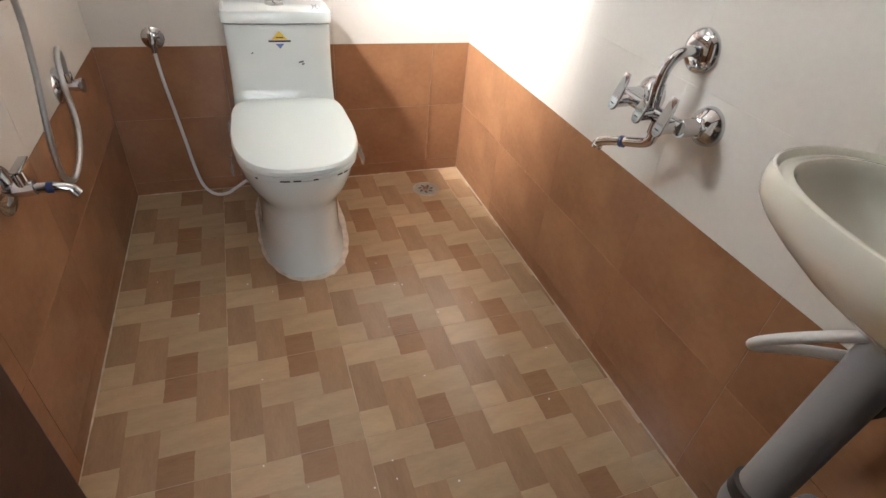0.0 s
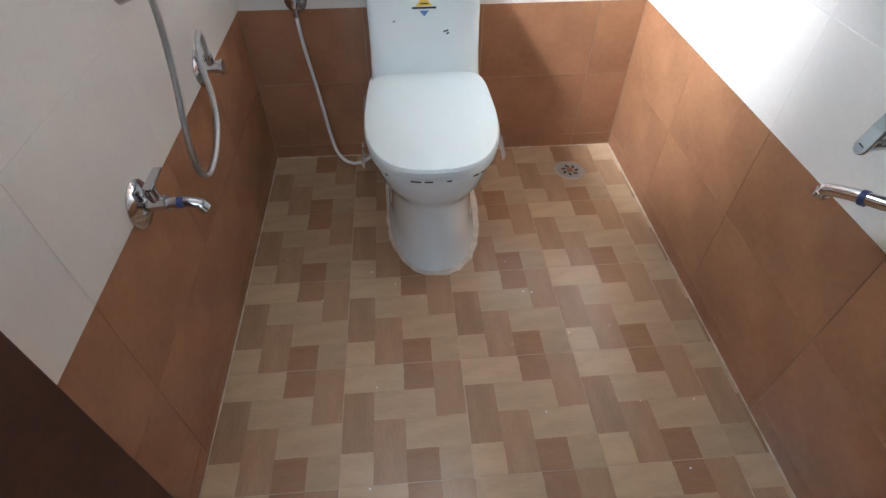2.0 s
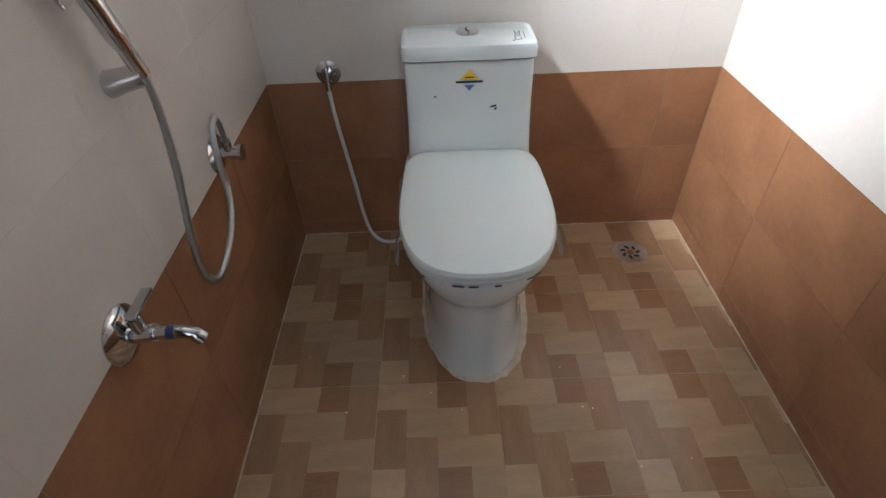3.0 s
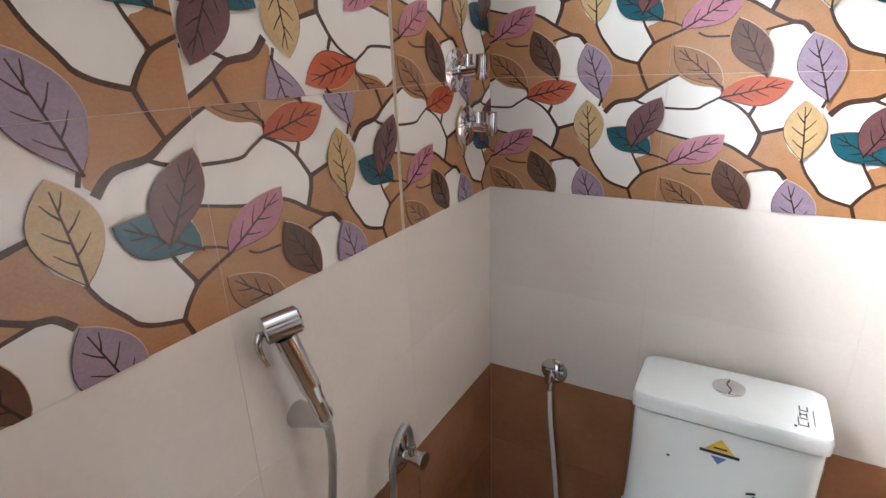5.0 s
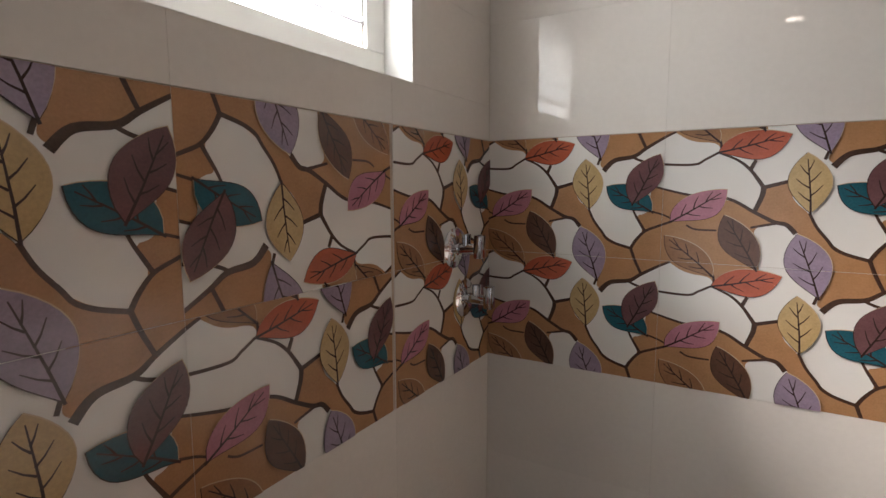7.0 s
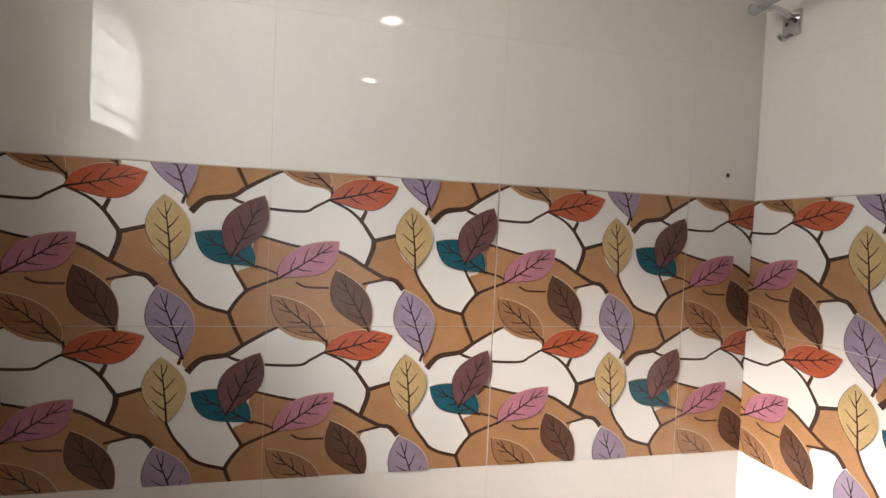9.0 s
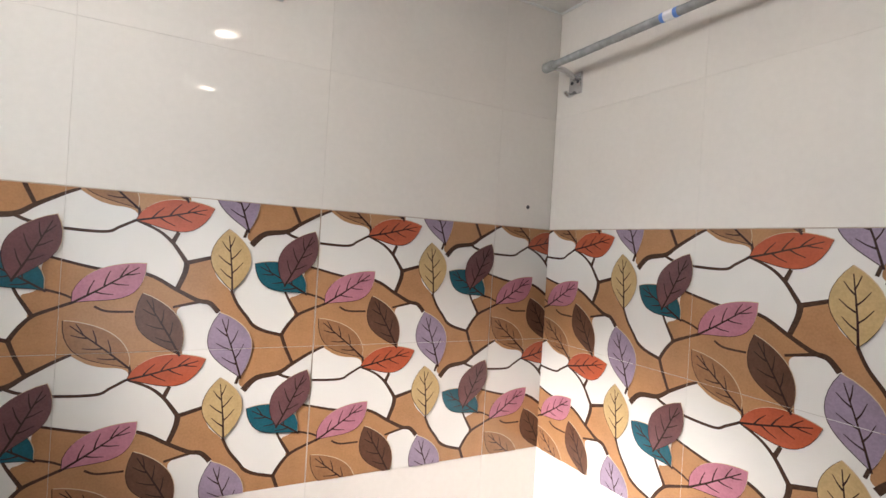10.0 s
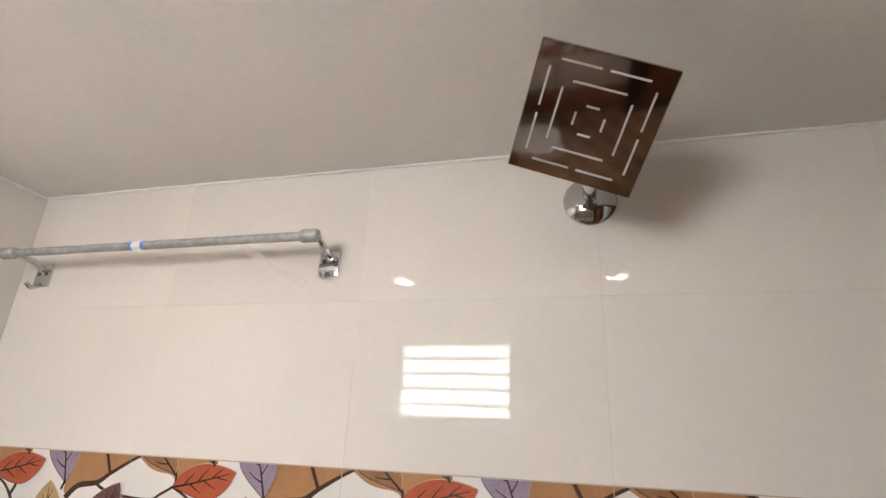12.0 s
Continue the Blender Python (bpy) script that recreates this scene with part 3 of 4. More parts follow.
for y, z, height in ((-0.074, -0.002, 0.064), (-0.01, -0.002, 0.034), (0.07, -0.006, 0.064)):
    rod(mixer, "stem", [(-0.07, y, z * 0.6), (-0.093, y, z), (-0.112, y - 0.004, z)], [0.013, 0.012, 0.0115], steps=2, n=18)
    paddle(aim((-0.115, y - 0.006, z), (-0.95, 0.14, 0.24)), height)
bm = bmesh.new()
lathe(bm, [(0.043, 0.0), (0.043, 0.003), (0.041, 0.008), (0.035, 0.014), (0.025, 0.019), (0.014, 0.021)], aim((0, -0.005, 0.118), (-1, 0, 0)), 32)
part("flange", bm, CHROME, mixer, smooth=True)
rod(mixer, "bend_pipe", [(-0.005, -0.01, 0.118), (-0.04, -0.01, 0.12), (-0.062, -0.008, 0.11), (-0.073, -0.005, 0.085), (-0.074, -0.002, 0.052)], 0.0105)

# basin, pipe
basin = thing("wash_basin", (W, -1.762, 0.828), "ivory oval ceramic wash basin fixed to the wall", "wash basin")


def basin_ring(k, z, n=56, ex=2.5):
    out = []
    for i in range(n):
        a = i * math.tau / n
        c, s_ = math.cos(a), math.sin(a)
        x = -0.135 + 0.15 * k * math.copysign(abs(c) ** (2 / ex), c)
        y = 0.282 * k * math.copysign(abs(s_) ** (2 / ex), s_)
        out.append(Vector((min(x, -0.001), y, z)))
    return out


bm = bmesh.new()
UNDER = [(0.25, -0.13), (0.5, -0.12), (0.72, -0.092), (0.86, -0.068), (0.945, -0.05), (0.987, -0.036), (1.0, -0.02), (0.996, -0.005), (0.983, 0.003), (0.97, 0.0045)]
INSIDE = [(0.958, 0.002), (0.945, -0.0045), (0.925, -0.005), (0.905, -0.0015), (0.88, -0.001), (0.86, -0.006), (0.84, -0.02), (0.8, -0.045), (0.64, -0.075), (0.4, -0.098), (0.12, -0.107)]
ring_skin(bm, [basin_ring(k, z) for k, z in UNDER + INSIDE])
part("bowl", bm, CREAM_CERAMIC, basin, smooth=True)
bm = bmesh.new()
lathe(bm, [(0.026, -0.106), (0.026, -0.102), (0.018, -0.1025), (0.004, -0.104)], Matrix.Translation((-0.135, 0, 0)))
part("drain", bm, CHROME, basin, smooth=True)

pipe = thing("waste_pipe", (1.125, -1.715, 0.0), "grey plastic waste pipe with elbow below the basin", "pipe")
bm = bmesh.new()
tube(bm, [(-0.04, 0.0, 0.36), (0.0, 0, 0.69)], 0.032, 28, 0)
part("pipe", bm, PVC, pipe, smooth=True)
bm = bmesh.new()
tube(bm, [(-0.039, 0, 0.375), (-0.043, 0, 0.335), (-0.03, -0.01, 0.295), (0.02, -0.03, 0.265), (0.1, -0.03, 0.25), (0.144, -0.03, 0.25)], 0.0365, 24)
part("elbow", bm, PVC, pipe, smooth=True)
bm = bmesh.new()
lathe(bm, [(0.034, -0.01), (0.038, -0.008), (0.038, 0.014), (0.034, 0.017)], aim((-0.039, 0, 0.37), (0.12, 0, 1)), 28)
part("collar", bm, RUBBER_DARK, pipe, "dark rubber collar on the pipe joint", smooth=True)
bm = bmesh.new()
lathe(bm, [(0.014, 0.0), (0.017, 0.002), (0.017, 0.03), (0.013, 0.033)], aim((0.03, -0.005, 0.56), (1, -0.1, 0)), 6)
part("clamp_knob", bm, RUBBER_DARK, pipe, "dark plastic clamp knob", smooth=False)
bm = bmesh.new()
tube(bm, [(1.12, -1.75, 0.725), (1.1, -1.69, 0.683), (1.097, -1.63, 0.62), (1.1, -1.59, 0.57), (1.11, -1.588, 0.556), (1.12, -1.64, 0.6), (1.14, -1.72, 0.655)], 0.008, 12)
tagged(part("basin_hose", bm, PVC_WHITE, None, "white flexible hose looping out below the basin", smooth=True), category="hose")

# floor drain
drain = thing("floor_drain", (1.078, -0.158, 0), "round steel floor drain cover set in the tiles", "floor drain")
bm = bmesh.new()
lathe(bm, [(0.054, -0.004), (0.054, 0.0012), (0.051, 0.002), (0.04, 0.0016), (0.038, 0.0008), (0.001, 0.0008)], None, 36)
part("rim", bm, DRAIN_STEEL, drain, smooth=True)
bm = bmesh.new()
for k in range(7):
    a = k * math.tau / 7
    m = Matrix.Rotation(a, 4, "Z") @ Matrix.Translation((0.024, 0, 0.0012)) @ Matrix.Rotation(0.6, 4, "Z")
    box(bm, -0.008, 0.008, -0.0045, 0.0045, 0, 0.0005, 0, m)
part("hole", bm, BLACK, drain, "dark drain slot")
bm = bmesh.new()
lathe(bm, [(0.012, 0.0008), (0.011, 0.004), (0.001, 0.0048)], None, 16)
part("knob", bm, CHROME, drain, smooth=True)

# towel rail
rail = thing("towel_rail", (W, -0.375, 1.837), "chrome towel rail still wrapped in grey film on two brackets", "towel rail")
for y in (-0.312, 0.312):
    bm = bmesh.new()
    box(bm, -0.006, 0.0, y - 0.0185, y + 0.0185, -0.024, 0.022, 0.002)
    plate = part("bracket", bm, CHROME, rail, smooth=True)
    for dy in (-0.009, 0.009):
        bm = bmesh.new()
        lathe(bm, [(0.004, 0.006), (0.004, 0.0066)], aim((0, y + dy, 0.002), (-1, 0, 0)), 12)
        part("screw_hole", bm, BLACK, plate)
    rod(rail, "arm", [(-0.004, y, 0.01), (-0.04, y, 0.022), (-0.075, y - 0.01 * (1 if y < 0 else -1), 0.022)], 0.006)
    rod(rail, "hook", [(-0.004, y, -0.02), (-0.02, y, -0.03), (-0.032, y, -0.024)], 0.004)
    bm = bmesh.new()
    lathe(bm, [(0.009, -0.015), (0.0108, -0.012), (0.0108, 0.012), (0.009, 0.015)], aim((-0.078, y + (0.0 if y < 0 else -0.0), 0.02), (0, 1, 0)), 20)
    part("end_cap", bm, WRAP, rail, smooth=True)
bm = bmesh.new()
tube(bm, [(-0.078, -0.312 + 0.624 * k / 40, 0.02) for k in range(41)], [0.0071 + 0.0006 * random.random() for _ in range(41)], 14, 0)
part("bar", bm, WRAP, rail, "bar wrapped in crinkled grey plastic", smooth=True)
paper = rod(rail, "label", [(-0.078, 0.0, 0.02), (-0.078, 0.032, 0.02)], 0.0082, BLUE, 0, label="blue paper label with a grey middle on the bar")
rod(paper, "label_middle", [(-0.078, 0.007, 0.02), (-0.078, 0.025, 0.02)], 0.0084, PVC_WHITE, 0)
bm = bmesh.new()
row = [(bm.verts.new((-0.076 + 0.05 * t, -0.19 - 0.1 * t, 0.014 - 0.055 * t + 0.004 * math.sin(9 * t))), bm.verts.new((-0.074 + 0.05 * t, -0.18 - 0.1 * t, 0.006 - 0.055 * t))) for t in [k / 12 for k in range(13)]]
for (p0, p1), (q0, q1) in zip(row, row[1:]):
    bm.faces.new((p0, q0, q1, p1))
part("loose_film", bm, FILM_THIN, rail, "loose strip of clear wrapping film", smooth=True)

# socket
socket = thing("socket", (0.602, 0, 1.925), "white square wall socket with three pin holes", "wall socket")
bm = bmesh.new()
box(bm, -0.057, 0.057, -0.01, 0.0, -0.057, 0.057, 0.003)
part("plate", bm, SEAT, socket, smooth=True)
bm = bmesh.new()
box(bm, -0.0275, 0.0275, -0.0108, -0.002, -0.0275, 0.0275)
part("seam", bm, GLASS_LINE, socket)
bm = bmesh.new()
box(bm, -0.0258, 0.0258, -0.0125, -0.002, -0.0258, 0.0258, 0.001)
face = part("module", bm, SEAT, socket, smooth=True)
for x, z, r in ((0, 0.012, 0.0045), (-0.011, -0.011, 0.0035), (0.011, -0.011, 0.0035)):
    bm = bmesh.new()
    lathe(bm, [(r, 0.012), (r, 0.0129)], aim((x, 0, z), (0, -1, 0)), 12)
    part("pin_hole", bm, BLACK, face)

bm = bmesh.new()
lathe(bm, [(0.0045, -0.001), (0.0045, 0.0006), (0.002, 0.0008)], aim((1.206, 0, 1.566), (0, -1, 0)), 12)
tagged(part("screw_plug", bm, BLACK, None, "small dark screw plug in the cream tile"), category="screw plug")

# ceiling downlights
GLOW = bpy.data.materials.new("lamp_glow")
GLOW.use_nodes = True
_b = GLOW.node_tree.nodes["Principled BSDF"]
_b.inputs["Emission Color"].default_value, _b.inputs["Emission Strength"].default_value = (1, 0.88, 0.72, 1), 0.7
for lx, ly in LAMPS:
    dl = thing("downlight", (lx, ly, H), "small round lit ceiling downlight", "ceiling light", "ceiling downlights")
    bm = bmesh.new()
    lathe(bm, [(0.045, 0.0), (0.044, -0.006), (0.036, -0.008), (0.034, -0.004)], None, 32)
    part("rim", bm, PAINT, dl, smooth=True)
    bm = bmesh.new()
    lathe(bm, [(0.033, -0.0085), (0.033, -0.0095)], None, 24)
    part("diffuser", bm, GLOW, dl)

# overhead shower
overhead = thing("overhead_shower", (W, -1.114, 1.92), "square dark mirror-finish overhead shower on a chrome wall arm", "overhead shower")
flange(overhead, (0, 0, 0), (-1, 0, 0), 0.04, 0.014)
PLATE_AT = Vector((-0.233, 0.003, -0.010))
PLATE_M = pose(*PLATE_AT, 20.0, 36.2, 26.0)
SIDE = 0.15
rod(overhead, "arm", [(-0.005, 0, 0), (-0.06, 0.001, 0.008), (-0.13, 0.002, 0.026), tuple(PLATE_M @ Vector((0, 0, 0.03)))], 0.0105)
bm = bmesh.new()
box(bm, -SIDE / 2, SIDE / 2, -SIDE / 2, SIDE / 2, 0, 0.009, 0.002, PLATE_M)
plate = part("plate", bm, PLATE, overhead, smooth=True)
q = SIDE / 0.2
for ring, cut in ((0.078, True), (0.052, False), (0.022, False)):
    for k in range(4):
        m = PLATE_M @ Matrix.Rotation(k * math.pi / 2, 4, "Z")
        spans = ((-0.065, -0.006), (0.006, 0.065)) if cut else ((-ring + 0.012, ring - 0.012),)
        for a, b in spans:
            bm = bmesh.new()
            box(bm, a * q, b * q, ring * q - 0.0012, ring * q + 0.0012, -0.0012, 0.001, 0.0004, m)
            part("nozzle_strip", bm, RUBBER, plate)
bm = bmesh.new()
lathe(bm, [(0.012, 0.008), (0.012, 0.02), (0.008, 0.03)], PLATE_M, 16)
part("joint", bm, CHROME, overhead, smooth=True)


# ---- leaf-print tiles ----
TW, TH = 0.375, 0.2462


def grid(x, y):
    """From the drawing grid of the tile print (912 wide, 612 high, y down, slightly skewed) to metres on the tile."""
    return Vector(((x - 55) / 912 * TW, TH - (y - 45 - 0.036 * (x - 55)) / 612 * TH, 0))


prints = []


def region(points, mat, lift=0.00015, smooth_=True):
    pts = [grid(*p) for p in points]
    if smooth_:
        for _ in range(2):
            pts = [q for a, b in zip(pts, pts[1:] + pts[:1]) for q in (a.lerp(b, 0.25), a.lerp(b, 0.75))]
    prints.append(("poly", pts, lift, mat))


def branch(points, w0, w1=None):
    prints.append(("line", glide([grid(*p) for p in points], 5), 0.0003, 1, w0 * 0.00041, (w1 or w0) * 0.00041))


def leaf(base, tip, left, right, mat, belly=0.45, belly_right=0.5, blunt=0.85):
    a, b = grid(*base), grid(*tip)
    d = b - a
    side = Vector((-d.y, d.x, 0)).normalized()
    left, right = left * 0.00041, right * 0.00041

    def edge(k, w):
        t = k / 12
        s = t ** (math.log(0.5) / math.log(belly if w > 0 else belly_right))
        return a + d * t + side * w * math.sin(math.pi * s) ** blunt

    ring = [edge(k, left) for k in range(13)] + [edge(k, -right) for k in range(11, 0, -1)]
    mid = a + d * 0.5
    # dark copy shifted down and left: relief shade put into the colour
    prints.append(("poly", [mid + (p - mid) * 1.02 + Vector((-0.0003, -0.0005, 0)) for p in ring], 0.0006, 2))
    # pale copy shifted up and right: edge highlight put into the colour
    prints.append(("poly", [p + Vector((0.0008, 0.0011, 0)) for p in ring], 0.00062, 3))
    prints.append(("poly", ring, 0.00066, mat))
    prints.append(("line", [a - d * 0.03, a + d * 0.3 - side * 0.0012, a + d * 0.6 - side * 0.0008, a + d * 0.9], 0.0007, 2, 0.0033, 0.0014))
    for t, sgn in ((0.2, 1), (0.28, -1), (0.42, 1), (0.5, -1), (0.64, 1), (0.7, -1)):
        w = left if sgn > 0 else right
        p = a + d * t
        reach = w * 0.62 * math.sin(math.pi * min(t + 0.15, 0.95))
        prints.append(("line", [p, p + d * 0.07 + side * sgn * reach * 0.5, p + d * 0.17 + side * sgn * reach], 0.0007, 2, 0.0025, 0.001))


region([(668, 205), (700, 120), (700, 30), (1020, 30), (1015, 80), (967, 100), (885, 148), (830, 183), (740, 197), (700, 235), (680, 228)], 4)
region([(23, 302), (23, 302), (170, 345), (320, 365), (425, 430), (500, 477), (500, 477), (440, 495), (425, 520), (452, 580), (455, 690), (470, 735), (340, 740), (285, 775), (275, 725), (170, 715), (100, 668),
        (98, 661), (55, 679), (-27, 727), (-60, 755), (-74, 660), (-84, 602), (-84, 602), (-20, 515), (-65, 437), (-20, 430), (10, 400), (-5, 330)], 4)
region([(465, 325), (465, 325), (548, 302), (548, 302), (560, 380), (622, 435), (650, 495), (715, 585), (830, 633), (830, 633), (868, 760), (830, 797), (740, 809), (700, 847), (668, 817), (690, 700), (690, 640), (640, 560), (585, 522), (545, 487), (500, 477), (425, 430), (425, 430), (450, 360)], 4)
branch([(690, 245), (740, 197), (830, 183), (885, 148), (967, 102), (1012, 82)], 26, 9)
branch([(825, 186), (870, 208), (957, 228), (1092, 238), (1137, 218), (1187, 191)], 12, 10)
branch([(275, 158), (350, 195), (400, 240), (435, 290), (455, 322)], 8, 18)
branch([(455, 318), (450, 360), (425, 428)], 22, 18)
branch([(23, 302), (170, 345), (320, 365), (425, 428), (500, 472), (545, 485), (580, 524)], 9, 20)
branch([(450, 322), (490, 312), (552, 296)], 18, 14)
branch([(420, 200), (402, 240)], 14, 18)
branch([(622, 435), (650, 495), (690, 550), (715, 585), (760, 610), (832, 633)], 11, 14)
branch([(830, 430), (846, 466), (868, 505), (893, 548)], 9, 14)
branch([(830, 633), (855, 590), (893, 548), (950, 523), (1010, 500)], 16, 10)
branch([(922, 452), (975, 470), (1012, 490)], 9, 7)
branch([(160, 485), (200, 505), (285, 510)], 8)
branch([(415, 497), (460, 488), (510, 478)], 9, 12)
branch([(440, 670), (455, 700), (470, 738)], 9)
branch([(262, 680), (283, 725), (284, 775)], 9)
branch([(675, 780), (660, 826)], 12)
branch([(830, 630), (852, 690), (885, 762)], 15, 13)
leaf((275, 158), (543, 100), 58, 72, 5, 0.42, 0.6)
leaf((92, 470), (318, 325), 62, 72, 6, 0.4, 0.62)
leaf((280, 725), (70, 535), 62, 60, 7, 0.6, 0.42)
leaf((445, 685), (312, 440), 72, 62, 8, 0.58, 0.45)
leaf((625, 435), (600, 182), 72, 78, 9, 0.54, 0.5)
leaf((675, 797), (585, 525), 78, 82, 10, 0.56, 0.5)
leaf((922, 455), (708, 322), 58, 74, 11, 0.62, 0.42)
leaf((833, 415), (948, 180), 82, 62, 12, 0.45, 0.58)
PRINT_MATS = [P_WHITE, P_BRANCH, P_VEIN_SHADE, P_RIM_LIGHT, P_TAN] + [LEAF[k] for k in ("red", "pink", "caramel", "brown", "yellow", "purple", "teal", "mauve")]


def slab(bm, x0, x1, y0, y1, thick=0.007, lip=0.0009):
    a, b = lip, lip * 0.6
    ring_skin(bm, [[Vector(p) for p in ring] for ring in (
        ((x0, y0, -thick), (x1, y0, -thick), (x1, y1, -thick), (x0, y1, -thick)),
        ((x0, y0, -b), (x1, y0, -b), (x1, y1, -b), (x0, y1, -b)),
        ((x0 + a, y0 + a, 0), (x1 - a, y0 + a, 0), (x1 - a, y1 - a, 0), (x0 + a, y1 - a, 0)))])


def print_mesh(u0, u1, v0, v1):
    """The print between those fractions of the tile, in metres from the whole tile's corner."""
    x0, x1, y0, y1 = u0 * TW, u1 * TW, v0 * TH, v1 * TH
    bm = bmesh.new()
    for order, (kind_, pts, lift, mat, *widths) in enumerate(prints):
        lift += order * 0.000025
        for du in (-1, 0, 1):
            for dv in (-1, 0, 1):
                off = Vector((du * TW, dv * TH, lift))
                here = [p + off for p in pts]
                if min(p.x for p in here) > x1 + 0.01 or max(p.x for p in here) < x0 - 0.01 or min(p.y for p in here) > y1 + 0.01 or max(p.y for p in here) < y0 - 0.01:
                    continue
                if kind_ == "poly":
                    f = bm.faces.new([bm.verts.new(p) for p in here])
                    f.material_index = mat
                    if f.normal.z < 0:
                        f.normal_flip()
                else:
                    w0, w1 = widths
                    row = []
                    for i, p in enumerate(here):
                        d = (here[min(i + 1, len(here) - 1)] - here[max(i - 1, 0)]).normalized()
                        s = Vector((-d.y, d.x, 0)) * (w0 + (w1 - w0) * i / (len(here) - 1)) / 2
                        row.append((bm.verts.new(p + s), bm.verts.new(p - s)))
                    for (a, b), (c, e) in zip(row, row[1:]):
                        f = bm.faces.new((a, b, e, c))
                        f.material_index = mat
    inset = 0.0002
    for co, no in (((x0 + inset, 0, 0), (-1, 0, 0)), ((x1 - inset, 0, 0), (1, 0, 0)), ((0, y0 + inset, 0), (0, -1, 0)), ((0, y1 - inset, 0), (0, 1, 0))):
        bmesh.ops.bisect_plane(bm, geom=bm.verts[:] + bm.edges[:] + bm.faces[:], plane_co=co, plane_no=no, clear_outer=True)
    bmesh.ops.triangulate(bm, faces=[f for f in bm.faces if len(f.verts) > 4], ngon_method="EAR_CLIP")
    slab(bm, x0 + 0.0001, x1 - 0.0001, y0 + 0.0001, y1 - 0.0001, lip=0.0001)
    for f in bm.faces:
        f.normal_update()
    me = bpy.data.meshes.new("leaf_tile")
    bm.to_mesh(me)
    bm.free()
    for m in PRINT_MATS:
        me.materials.append(m)
    return me


print_cache, plain_cache = {}, {}


def put(name, me, parent, matrix, label=""):
    ob = new(name, me)
    ob.parent = parent
    ob.matrix_basis = matrix
    return tagged(ob, label)


def leaf_tile(parent, base, u0, u1, v0, v1, turned=False):
    key = tuple(round(v, 3) for v in (u0, u1, v0, v1))
    if key not in print_cache:
        print_cache[key] = print_mesh(*key)
    m = base
    if turned:
        m = base @ Matrix.Translation((TW, TH, 0)) @ Matrix.Rotation(math.pi, 4, "Z")
    put("leaf_tile", print_cache[key], parent, m)


def plain_tile(parent, wall_m, x0, x1, y0, y1, mat, hole=None):
    rects = [(x0, x1, y0, y1)]
    if hole:
        hx0, hx1, hy0, hy1 = hole
        if x0 < hx1 and x1 > hx0 and y0 < hy1 and y1 > hy0:
            rects = [(x0, x1, y0, min(hy0, y1)), (x0, x1, max(hy1, y0), y1), (x0, min(hx0, x1), max(y0, hy0), min(y1, hy1)), (max(hx1, x0), x1, max(y0, hy0), min(y1, hy1))]
            rects = [r for r in rects if r[1] - r[0] > 0.003 and r[3] - r[2] > 0.003]
            if not rects:
                return
    key = (round(x1 - x0, 4), round(y1 - y0, 4), mat.name, tuple(rects) if len(rects) > 1 or rects[0] != (x0, x1, y0, y1) else None)
    if key not in plain_cache:
        gap = 0.0006 if mat is BROWN_TILE else 0.00012
        bm = bmesh.new()
        for r in rects:
            slab(bm, r[0] - x0 + gap, r[1] - x0 - gap, r[2] - y0 + gap, r[3] - y0 - gap, lip=0.0004)
        me = bpy.data.meshes.new("tile")
        bm.to_mesh(me)
        bm.free()
        me.materials.append(mat)
        plain_cache[key] = me
    put("tile", plain_cache[key], parent, wall_m @ Matrix.Translation((x0, y0, 0)))


Z_EDGES = [0.0, 0.052, 0.295, 0.541, 0.785, 1.027, 1.2735, 1.521, 1.770, H]


def tile_wall(parent, m, edges, decor, hole=None, turned=()):
    """edges: joints along the wall; decor: where a whole printed tile begins."""
    for i, (x0, x1) in enumerate(zip(edges, edges[1:])):
        for j, (z0, z1) in enumerate(zip(Z_EDGES, Z_EDGES[1:])):
            if j in (5, 6) and decor is not None:
                k = math.floor((x0 - decor + 0.01) / TW)
                start = decor + k * TW if abs(x1 - x0 - TW) > 0.02 else x0
                start = x1 - TW if i == 0 and decor < 0 else start
                u0, u1 = max((x0 - start) / TW, 0), min((x1 - start) / TW, 1)
                flip = (i, j) in turned
                leaf_tile(parent, m @ Matrix.Translation((start, z0, 0)), (1 - u1) if flip else u0, (1 - u0) if flip else u1, 0, 1, flip)
            else:
                plain_tile(parent, m, x0, x1, z0, z1, BROWN_TILE if j < 3 else CREAM_TILE, hole)


BACK_M = frame_of((0, 0, 0), (1, 0, 0), (0, 0, 1))
RIGHT_M = frame_of((W, 0, 0), (0, -1, 0), (0, 0, 1))
LEFT_M = frame_of((0, -D, 0), (0, 1, 0), (0, 0, 1))
FRONT_M = frame_of((W, -D, 0), (-1, 0, 0), (0, 0, 1))
tile_wall(wall_back, BACK_M, [0, 0.371, 0.748, 1.1235, W], -0.004)
tile_wall(wall_right, RIGHT_M, [0, 0.372, 0.7475, 1.123, 1.4985, 1.874, D], -0.003)
tile_wall(wall_left, LEFT_M, [0, D - 1.876, D - 1.501, D - 1.126, D - 0.751, D - 0.3675, D], D - 0.3675 - 4 * TW - 0.0096, (D + WIN_Y0, D + WIN_Y1, WIN_Z0, WIN_Z1), {(4, 6)})
for x0, x1 in ((0.0, W - DOOR_X1), (W - DOOR_X0, W)):
    for j, (z0, z1) in enumerate(zip(Z_EDGES, Z_EDGES[1:])):
        plain_tile(wall_front, FRONT_M, x0, x1, z0, z1, BROWN_TILE if j < 3 else CREAM_TILE)

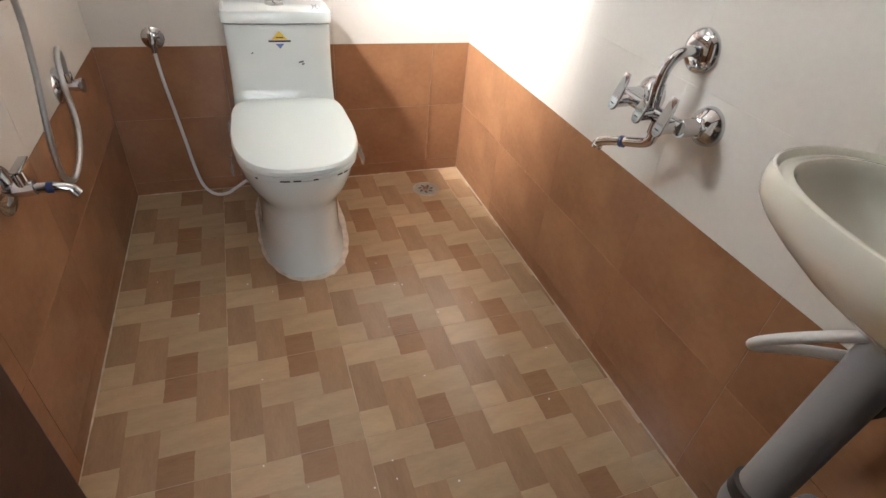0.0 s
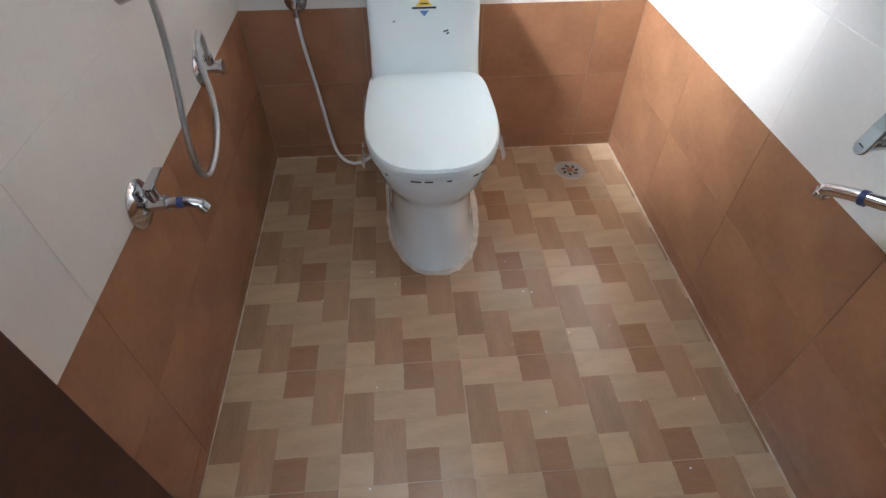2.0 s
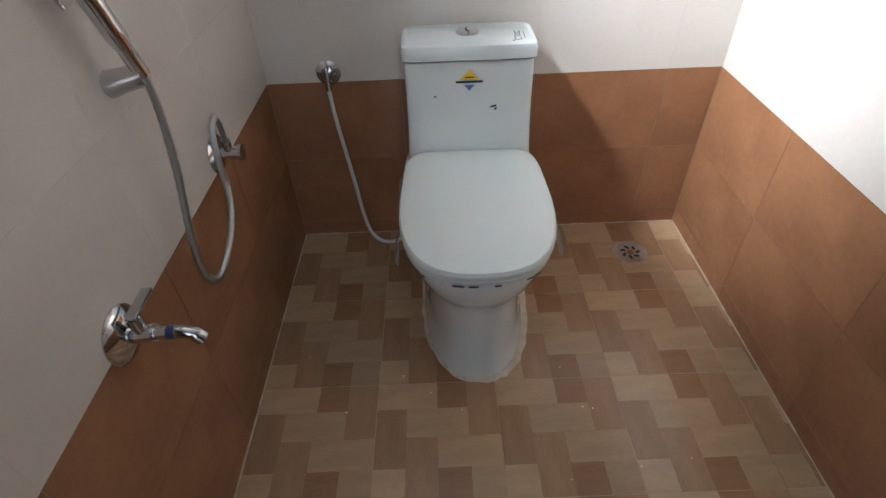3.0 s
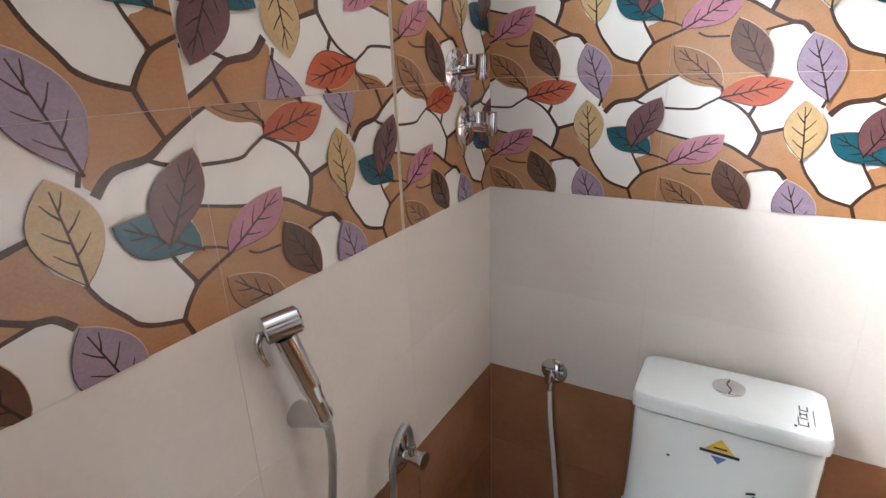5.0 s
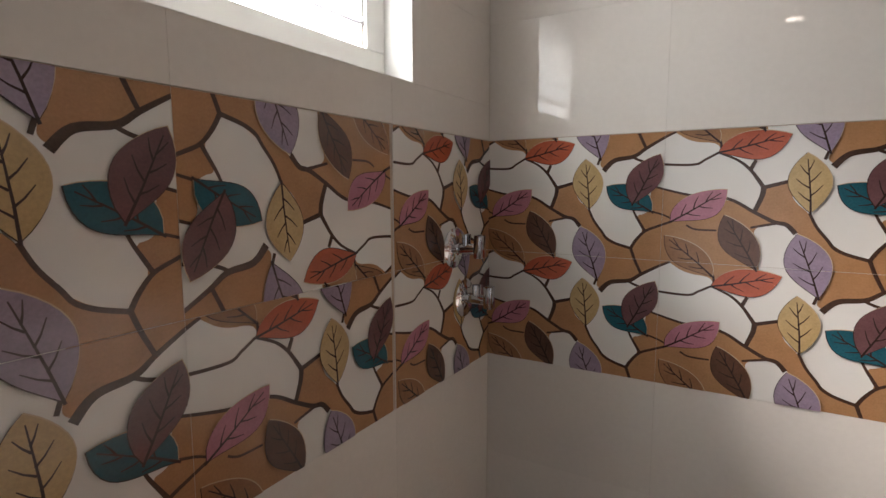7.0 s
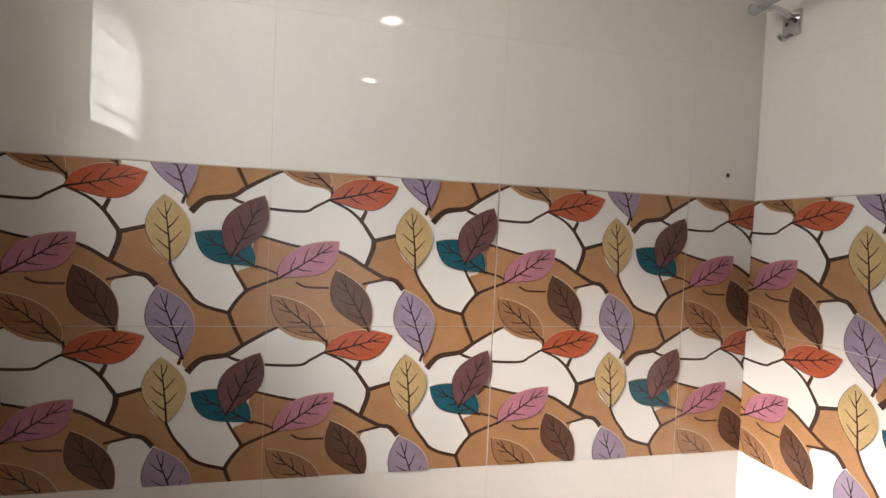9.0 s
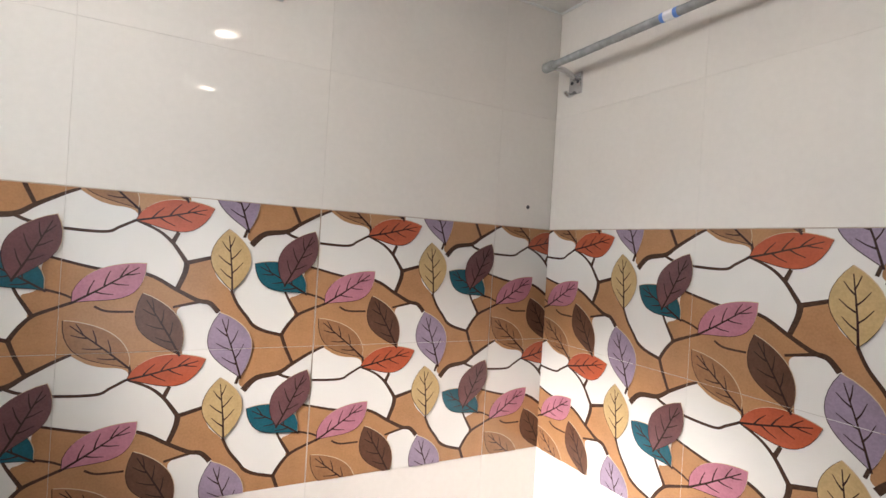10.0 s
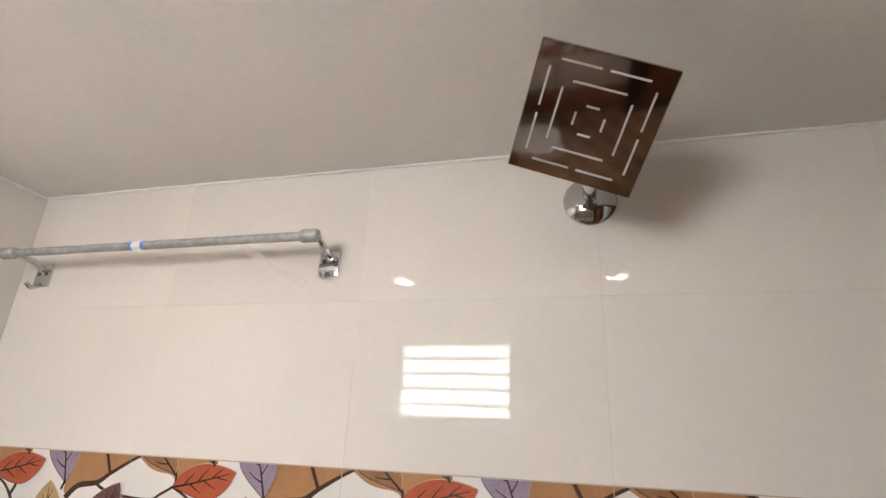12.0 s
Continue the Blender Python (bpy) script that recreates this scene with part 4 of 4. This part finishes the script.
# ---- floor tiles: each with its printed blocks of wood grain ----
# column, row, columns, rows, shade (0 light, 1 mid, 2 dark)
BLOCKS = [(0, 3, 2, 1, 0), (2, 3, 1, 1, 2), (3, 2, 1, 2, 1), (0, 1, 1, 2, 1), (1, 2, 2, 1, 0), (1, 0, 1, 2, 1), (2, 1, 2, 1, 0), (2, 0, 1, 1, 2), (0, 0, 1, 1, 0), (3, 0, 1, 1, 0)]


def floor_tile(w, h):
    bm = bmesh.new()
    uv = bm.loops.layers.uv.new("UVMap")
    g = 0.0009
    sx, sy = 0.296, 0.3
    for k, (bx, by, bw, bh, shade) in enumerate(BLOCKS):
        ax, ay, cx, cy = bx * sx / 4, by * sy / 4, (bx + bw) * sx / 4, (by + bh) * sy / 4
        ax, cx = max(ax, 0), min(cx, w)
        top = h if by + bh == 4 and h > sy else min(cy, h)
        if cx - ax < 0.003 or top - ay < 0.003:
            continue
        e = 0.0001
        x_a, x_b = ax + (g if ax == 0 else e), cx - (g if cx >= w - 1e-6 else e)
        y_a, y_b = ay + (g if ay == 0 else e), top - (g if top >= h - 1e-6 else e)
        corners = [(x_a, y_a), (x_b, y_a), (x_b, y_b), (x_a, y_b)]
        ring = []
        for (px, py), (qx, qy) in zip(corners, corners[1:] + corners[:1]):
            for i in range(9):
                u, v = px + (qx - px) * i / 9, py + (qy - py) * i / 9
                if g * 2 < u < w - g * 2 and g * 2 < v < h - g * 2:
                    u += 0.0016 * noise.noise(Vector((u * 70, v * 70, 3.0))) + 0.0006 * noise.noise(Vector((u * 260, v * 260, 7.0)))
                    v += 0.0016 * noise.noise(Vector((u * 70, v * 70, 9.0))) + 0.0006 * noise.noise(Vector((u * 260, v * 260, 1.0)))
                ring.append(bm.verts.new((u, v, 0)))
        f = bm.faces.new(ring)
        f.material_index = shade
        tall = bh > bw
        for loop in f.loops:
            c = loop.vert.co
            loop[uv].uv = (c.y + k * 0.37, c.x + k * 0.61) if tall else (c.x + k * 0.37, c.y + k * 0.61)
    n_top = len(bm.faces)
    slab(bm, g * 0.6, w - g * 0.6, g * 0.6, h - g * 0.6, 0.008, 0.0006)
    bm.faces.ensure_lookup_table()
    for f in bm.faces[n_top:]:
        f.material_index = 1
    for v in {v for f in bm.faces[n_top:] for v in f.verts}:
        v.co.z -= 0.0002
    me = bpy.data.meshes.new("floor_tile")
    bm.to_mesh(me)
    bm.free()
    for m in (WOOD_LIGHT, WOOD_MID, WOOD_DARK):
        me.materials.append(m)
    return me


floor_cache = {}
XS = [0, 0.296, 0.592, 0.888, 1.184, W]
YS = [0, -0.327, -0.627, -0.925, -1.225, -1.523, -1.823, -D - 0.1]
for x0, x1 in zip(XS, XS[1:]):
    for y1, y0 in zip(YS, YS[1:]):
        key = (round(x1 - x0, 3), round(y1 - y0, 3))
        if key not in floor_cache:
            floor_cache[key] = floor_tile(x1 - x0, y1 - y0)
        put("floor_tile", floor_cache[key], floor, Matrix.Translation((x0 + random.uniform(-0.0004, 0.0004), y0, 0)))

# small paint specks on the floor
rng = random.Random(5)
bm = bmesh.new()
for _ in range(34):
    x, y, r = rng.uniform(0.1, W - 0.05), rng.uniform(-1.75, -0.35), rng.uniform(0.0012, 0.003)
    ring = [bm.verts.new((x + r * math.cos(a) * rng.uniform(0.7, 1.2), y + r * math.sin(a) * rng.uniform(0.7, 1.2), 0.0004)) for a in (0, 1.2, 2.4, 3.6, 4.9)]
    top = bm.verts.new((x, y, 0.001))
    for k in range(5):
        bm.faces.new((ring[k], ring[(k + 1) % 5], top))
tagged(part("paint_specks", bm, PAINT, None, "scattered tiny white paint specks on the floor tiles"), kind="stuff")
bm = bmesh.new()
for p, q in (((0.0, -0.0), (0.0, -1.9)), ((0.0, 0.0), (W, 0.0)), ((W, 0.0), (W, -1.9))):
    a, b = Vector((*p, 0)), Vector((*q, 0))
    n_ = 60
    inward = Vector((1, 0, 0)) if p[0] == 0 and q[0] == 0 else Vector((-1, 0, 0)) if p[0] == W else Vector((0, -1, 0))
    row = []
    for k in range(n_ + 1):
        c = a.lerp(b, k / n_)
        w_ = 0.0018 + 0.0028 * rng.random()
        row.append((bm.verts.new(c + inward * 0.0002 + Vector((0, 0, w_))), bm.verts.new(c + inward * w_ + Vector((0, 0, 0.0004)))))
    for (u0, u1), (v0, v1) in zip(row, row[1:]):
        bm.faces.new((u0, u1, v1, v0))
part("baseboard", bm, GROUT_EDGE, None, "pale cement filling in the joint between walls and floor", kind="structure")
